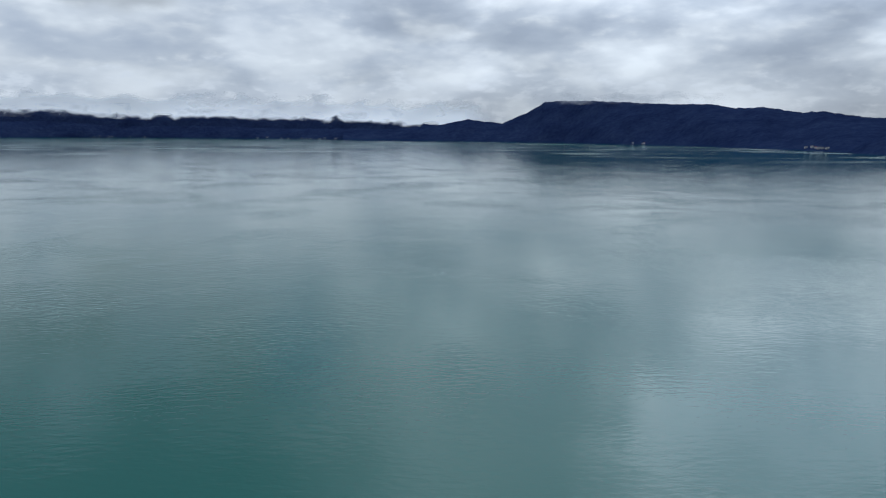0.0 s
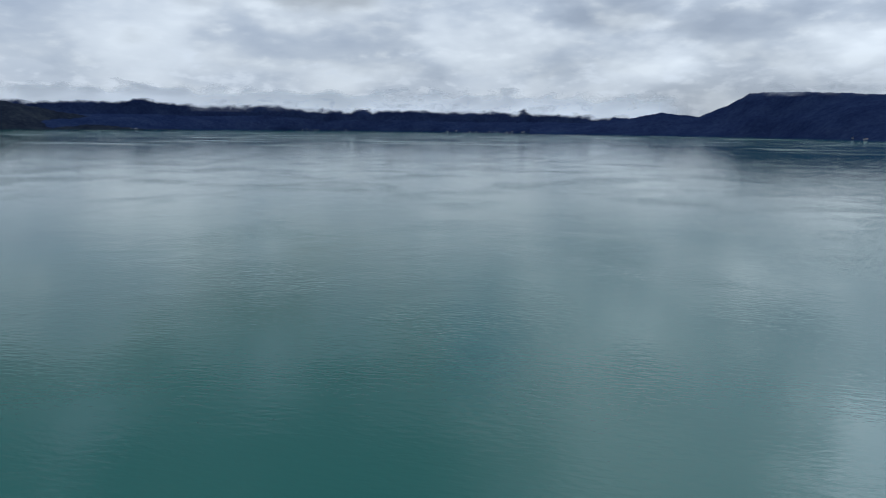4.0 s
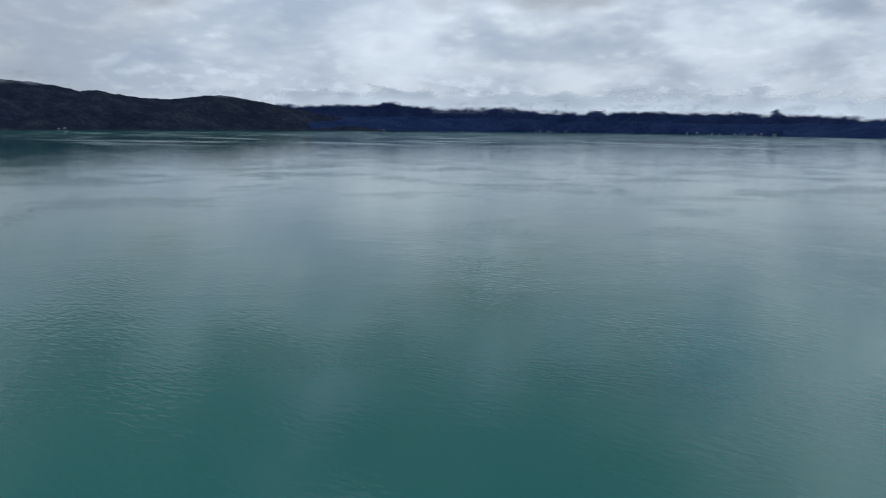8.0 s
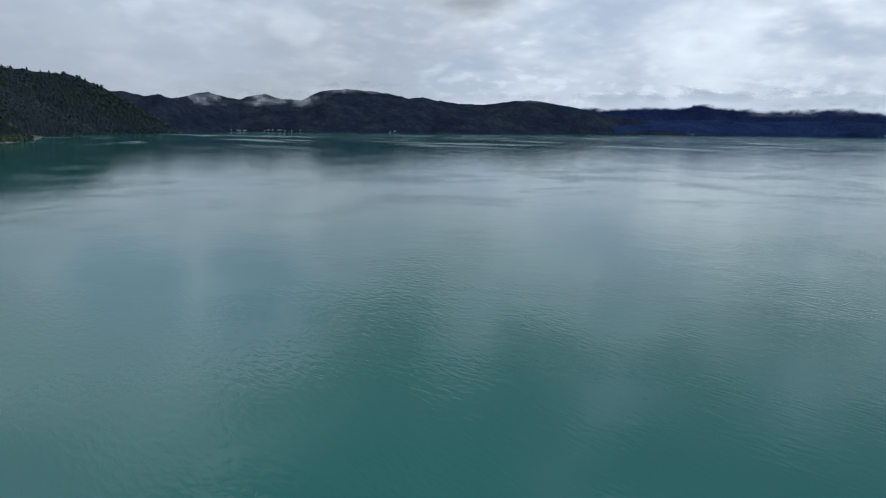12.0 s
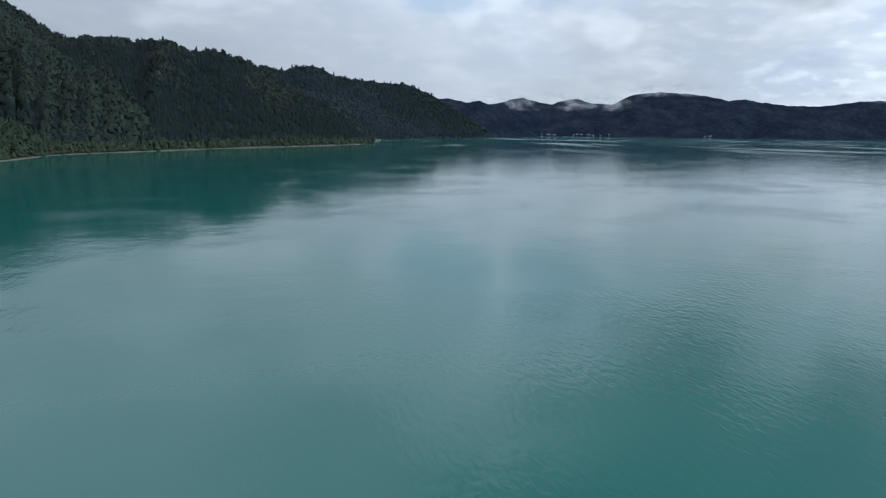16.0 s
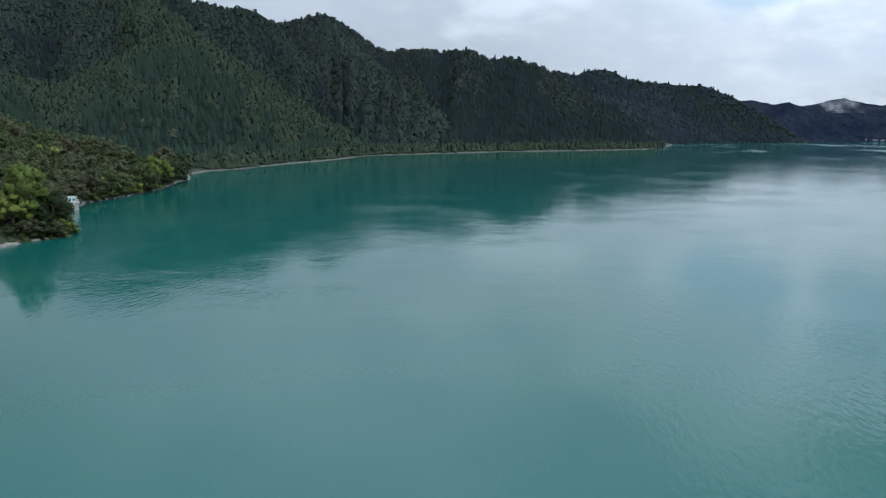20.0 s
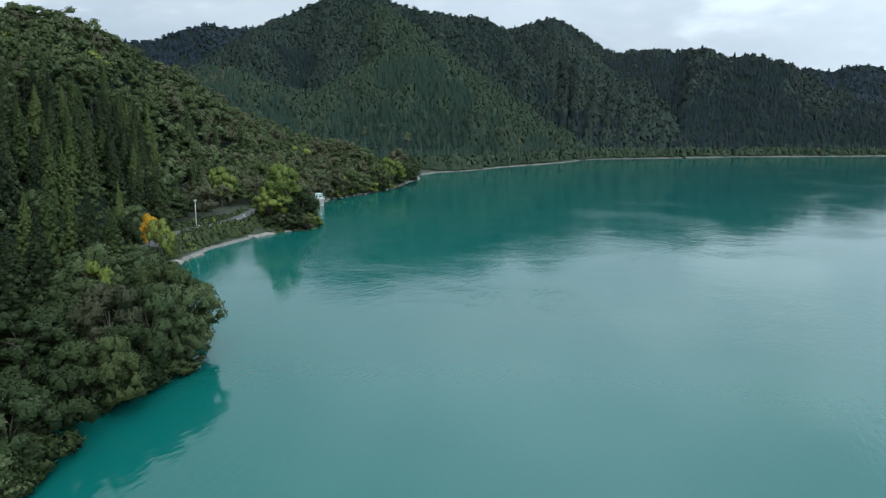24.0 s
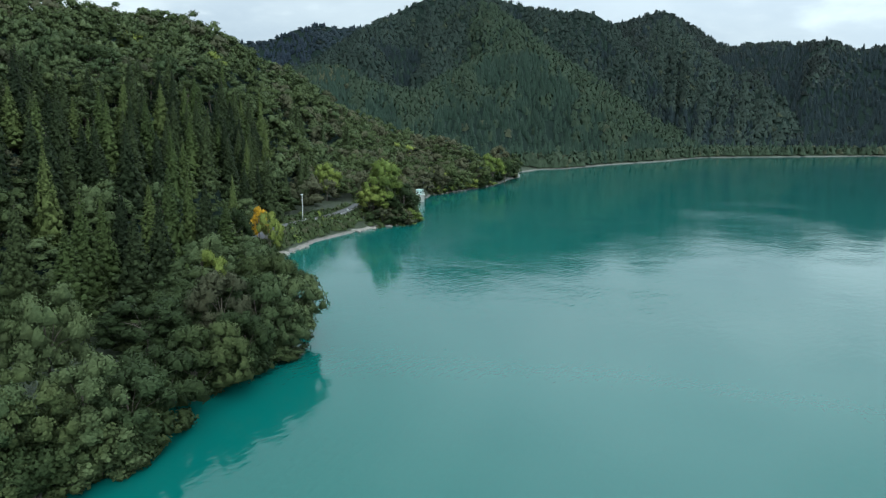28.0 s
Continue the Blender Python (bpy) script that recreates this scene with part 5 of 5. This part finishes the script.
ROCK = plain_material("shore_rock", (0.10, 0.092, 0.08), (0.26, 0.24, 0.21), 0.95, 1.2, 0.0, 0.8)

# ---------------------------------------------------------------- lake road
t = np.linspace(0, len(ROAD_XY) - 1, 160)
cx, cy = np.interp(t, np.arange(len(ROAD_XY)), ROAD_XY[:, 0]), np.interp(t, np.arange(len(ROAD_XY)), ROAD_XY[:, 1])
kernel = np.ones(17) / 17
cx[8:-8], cy[8:-8] = np.convolve(cx, kernel, "valid"), np.convolve(cy, kernel, "valid")
tx, ty = np.gradient(cx), np.gradient(cy)
tl = np.hypot(tx, ty)
nx, ny = -ty / tl, tx / tl
level = np.stack([near_height(cx + nx * o, cy + ny * o) for o in (-2.6, -1.2, 0, 1.2, 2.6)]).max(0)
level[8:-8] = np.convolve(level, kernel, "valid")
level = level + 0.45
rows = []
for o, dz in ((-4.2, -2.2), (-2.75, -0.06), (-2.6, 0.0), (0.0, 0.04), (2.6, 0.0), (2.75, -0.06), (4.2, -2.2)):
    rows.append(np.stack([cx + nx * o, cy + ny * o, level + dz], -1))
road = new("road", mesh_from("road", np.stack(rows, 1).reshape(-1, 3), grid_faces(160, 7), [ASPHALT], True))
tagged(road, "narrow worn asphalt road along the lakeshore", "road", kind="structure")


def on_road(a, side):
    """The point of the road at bearing a, side metres across from its middle."""
    bear = np.degrees(np.arctan2(-cx, cy))
    k = int(np.argmin(np.abs(bear - a)))
    return Vector((cx[k] + nx[k] * side, cy[k] + ny[k] * side, level[k])), math.degrees(math.atan2(ty[k], tx[k]))


mid_k = int(np.argmin(np.abs(np.degrees(np.arctan2(-cx, cy)) - 136)))
LAKE_SIDE = 1.0 if np.hypot(cx[mid_k] + nx[mid_k], cy[mid_k] + ny[mid_k]) < np.hypot(cx[mid_k], cy[mid_k]) else -1.0


def guard_rail(a0, a1):
    top = new("guard_rail")
    bear = np.degrees(np.arctan2(-cx, cy))
    ks = [k for k in range(160) if a1 <= bear[k] <= a0]
    line = [Vector((cx[k] + nx[k] * 2.9 * LAKE_SIDE, cy[k] + ny[k] * 2.9 * LAKE_SIDE, level[k])) for k in ks]
    top.location = line[0]
    post = None
    for p in line[::2]:
        bm = rod(bmesh.new(), (0, 0, -0.4), (0, 0, 0.78), 0.06, 0.06, 7)
        if post is None:
            ob = piece("post", bm, WHITE_PAINT, top)
            post = ob.data
        else:
            bm.free()
            ob = part("post", post, None, top)
        ob.location = p - line[0]
    bm = bmesh.new()
    prev = None
    for p in line:
        q = p - line[0]
        ring = [bm.verts.new((q.x + dx, q.y, q.z + h)) for dx, h in ((0, 0.42), (0.05, 0.50), (0, 0.58), (0.05, 0.66), (0, 0.74), (-0.05, 0.58))]
        if prev:
            for i in range(6):
                bm.faces.new((prev[i], prev[(i + 1) % 6], ring[(i + 1) % 6], ring[i]))
        prev = ring
    piece("rail", bm, RAIL_STEEL, top)
    return tagged(top, "weathered grey guard rail on white posts beside the lake road", "guard rail")


guard_rail(139.6, 133.6)


def utility_pole(a, d, high, label):
    x, y = polar(a, d)
    z = float(near_height(x, y))
    top = new("utility_pole")
    top.location = (x, y, z)
    piece("pole", rod(bmesh.new(), (0, 0, -1), (0, 0, high), 0.18, 0.13, 10), POLE_CONCRETE, top)
    turn = a + 55
    c, s = math.cos(radians(turn)), math.sin(radians(turn))
    for h in (0.35,):
        arm = piece("crossarm", solid((((0, 0, high - h), (1.7, 0.09, 0.11), turn),), 0.01), GALVANISED, top)
        for o in (-0.75, -0.35, 0.35, 0.75):
            piece("insulator", rod(bmesh.new(), (c * o, s * o, high - h + 0.05), (c * o, s * o, high - h + 0.28), 0.05, 0.035, 7), WHITE_PAINT, top)
    piece("step_bracket", solid((((0.2, 0, high - 2.2), (0.3, 0.3, 0.55), turn),), 0.03), GALVANISED, top, "grey transformer box")
    return tagged(top, label, "utility pole", "roadside poles")


utility_pole(137.55, 240.5, 9.2, "pale concrete utility pole on the inland side of the road")
utility_pole(129.05, 345, 7.6, "pale concrete utility pole near the intake house")


def marker_post(a, side):
    p, turn = on_road(a, side)
    top = new("marker_post")
    top.location = p
    piece("post", rod(bmesh.new(), (0, 0, -0.4), (0, 0, 1.5), 0.05), GALVANISED, top)
    piece("plate", solid((((0, 0, 1.25), (0.8, 0.05, 0.8), turn + 60),), 0.01), WHITE_PAINT, top, "white sign plate")
    return tagged(top, "small white sign on a post beside the road", "road sign")


marker_post(134.7, 3.4 * LAKE_SIDE)
marker_post(138.0, 3.2 * LAKE_SIDE)


def intake_house(a, d):
    """A pale green gate house on a concrete pier in the lake."""
    x, y = polar(a, d)
    top = new("intake_house")
    top.location = (x, y, 0)
    top.rotation_euler, top.scale = (0, 0, radians(a)), (0.82, 0.82, 0.82)
    piece("pier", solid((((0, 0, 0.4), (5.2, 5.6, 6.4), 0), ((0, 0, 3.75), (6.0, 6.4, 0.4), 0)), 0.08), CONCRETE, top, "weathered concrete pier")
    piece("apron", solid((((-0.4, 4.6, -0.2), (4.4, 4.0, 1.6), 4),), 0.1), CONCRETE, top)
    house = piece("wall", solid((((-0.4, 0.4, 5.2), (3.4, 3.4, 2.6), 0),), 0.04), PALE_GREEN, top)
    bm = solid((((-0.4, 0.4, 6.62), (4.1, 4.1, 0.22), 0), ((-0.4, 0.4, 6.85), (2.8, 2.8, 0.28), 0)), 0.05)
    piece("roof", bm, PALE_GREEN, top, "pale flat roof with a low cap")
    for o in (-1.3, 0.5):
        piece("window", solid((((o, -1.32, 5.35), (0.9, 0.06, 0.9), 0),), 0.01), DARK_GLASS, house)
    piece("door", solid((((1.33, 0.4, 4.95), (0.06, 0.95, 2.0), 0),), 0.01), WHITE_PAINT, house)
    frame_ = piece("hoist_frame", solid((((1.9, -1.9, 5.4), (0.22, 0.22, 3.0), 0), ((1.9, 1.9, 5.4), (0.22, 0.22, 3.0), 0), ((1.9, 0, 6.95), (0.26, 4.2, 0.3), 0)), 0.02), PALE_GREEN, top)
    for k in range(9):
        for s in (-1, 1):
            piece("rail_post", rod(bmesh.new(), (-2.8 + 0.7 * k, 3.05 * s, 3.9), (-2.8 + 0.7 * k, 3.05 * s, 5.0), 0.035, 0.035, 6), WHITE_PAINT, top)
    for s in (-1, 1):
        for h in (4.45, 5.0):
            piece("hand_rail", rod(bmesh.new(), (-2.8, 3.05 * s, h), (2.8, 3.05 * s, h), 0.035, 0.035, 6), WHITE_PAINT, top)
    return tagged(top, "pale green lake intake house on a concrete pier", "gate house")


intake_house(128.05, 333)


# ---------------------------------------------------------------- rocks at the waterline
def rock_mesh(seed):
    r = np.random.default_rng(seed)
    bm = bmesh.new()
    bmesh.ops.create_icosphere(bm, subdivisions=2, radius=1.0)
    for v in bm.verts:
        n = v.co.normalized()
        k = 1 + 0.35 * noise.noise(n * 1.3 + Vector((seed, 0, 0))) + 0.12 * noise.noise(n * 4 + Vector((0, seed, 0)))
        v.co = Vector((n.x * k, n.y * k * 0.8, n.z * k * 0.55))
    me = bpy.data.meshes.new("rock")
    bm.to_mesh(me)
    bm.free()
    me.materials.append(ROCK)
    return me


ROCKS = [rock_mesh(k + 1) for k in range(4)]
r = np.random.default_rng(77)
for lo, hi, n in ((128.2, 133.5, 26), (121.5, 127.5, 22), (137.6, 139.6, 10)):
    for k in range(n):
        a = r.uniform(lo, hi)
        best = np.arange(90, 520, 0.5)
        xy = polar(np.full(len(best), a), best)
        g = near_ground(xy[:, 0], xy[:, 1])
        wet = np.where((g[1:] > 0.0) & (g[:-1] <= 0.0))[0]
        if not len(wet):
            continue
        i = int(wet[-1])
        ob = new("rock", ROCKS[k % 4])
        size = r.uniform(0.4, 1.5)
        ob.location = (xy[i, 0] + r.uniform(-1, 1), xy[i, 1] + r.uniform(-1, 1), 0.1)
        ob.rotation_euler, ob.scale = (0, 0, r.uniform(0, 6.28)), (size * 1.5, size, size)
        tagged(ob, "grey boulder lying at the waterline", "rock", "shore rocks")

# shrubs and tall grass between the road and the water
r = np.random.default_rng(78)
a = r.uniform(131.6, 141.5, 1500)
rd = np.array(ROAD)[::-1]
d = np.interp(a, rd[:, 0], rd[:, 1]) + np.where(r.uniform(size=1500) < 0.75, -r.uniform(3.2, 27, 1500), r.uniform(3.4, 12, 1500))
xy = polar(a, d)
ok = (shore_distance(xy[:, 0], xy[:, 1]) > 2.6) & (road_distance(xy[:, 0], xy[:, 1]) > 3.3)
p = np.concatenate([xy, near_height(xy[:, 0], xy[:, 1])[:, None] - 0.25], -1)[ok]
a, d = r.uniform(127.9, 133.4, 900), r.uniform(246, 345, 900)
xy = polar(a, d)
ok = (shore_distance(xy[:, 0], xy[:, 1]) > 1.6) & (road_distance(xy[:, 0], xy[:, 1]) > 3.3)
p = np.concatenate([p, np.concatenate([xy, near_height(xy[:, 0], xy[:, 1])[:, None] - 0.25], -1)[ok]])
planted("verge_shrubs", "low shrubs and tall grass between road and lake", sown(p, np.zeros(len(p)), 79, FAR_BROAD, FAR_CEDAR, (0.9, 2.6), (2, 3), (0.9, 2.0), (1, 2), 0.12, 0.03))


# ---------------------------------------------------------------- houses on the far shore
def far_house(ridge, a, turn, wide, mat_roof, tall):
    us = np.linspace(0.005, 0.5, 120)
    pts = ridge.surface(np.full(120, a), us)
    k = int(np.argmax(pts[:, 2] > tall))
    top = new("house")
    top.location = tuple(pts[k] - np.array([0, 0, 0.8]))
    top.rotation_euler = (0, 0, radians(turn))
    w, l, h = wide, wide * 1.5, 4.2
    wall = piece("wall", solid((((0, 0, h / 2), (l, w, h), 0),), 0.05), HOUSE_WALL, top)
    bm = bmesh.new()
    prof = ((-w * 0.62, h - 0.4), (0, h + w * 0.32), (w * 0.62, h - 0.4), (0, h + w * 0.32 - 0.35))
    ends = [[bm.verts.new((s * l * 0.55, y_, z_)) for y_, z_ in prof] for s in (-1, 1)]
    for i in range(4):
        bm.faces.new((ends[0][i], ends[0][(i + 1) % 4], ends[1][(i + 1) % 4], ends[1][i]))
    bm.faces.new(ends[0][::-1])
    bm.faces.new(ends[1])
    piece("roof", bm, mat_roof, top)
    for s in (-1, 1):
        for o in (-0.3, 0.3):
            piece("window", solid((((o * l, s * (w / 2 + 0.02), h * 0.6), (1.6, 0.08, 1.4), 0),), 0.01), DARK_GLASS, wall)
    return tagged(top, "small white house with a dark gabled roof on the far shore" if mat_roof is ROOF_DARK else "small white house with a reddish gabled roof on the far shore", "house", "far shore houses")


r = np.random.default_rng(80)
for ridge, a0, a1, n, tall in ((FARWEST, 64.0, 69.8, 15, 3), (FARWEST, 56.5, 57.2, 3, 3), (LOWSHORE, 1.0, 10.0, 15, 3), (LOWSHORE, 17.5, 22.5, 6, 3), (LOWSHORE, 33.0, 34.2, 3, 3), (MESA, -33.8, -31.0, 6, 4), (MESA, -21.5, -20.0, 3, 3)):
    for k in range(n):
        far_house(ridge, r.uniform(a0, a1), r.uniform(0, 180), r.uniform(4, 6.5), ROOF_DARK if r.uniform() < 0.96 else ROOF_RED, tall + r.uniform(0, 5))
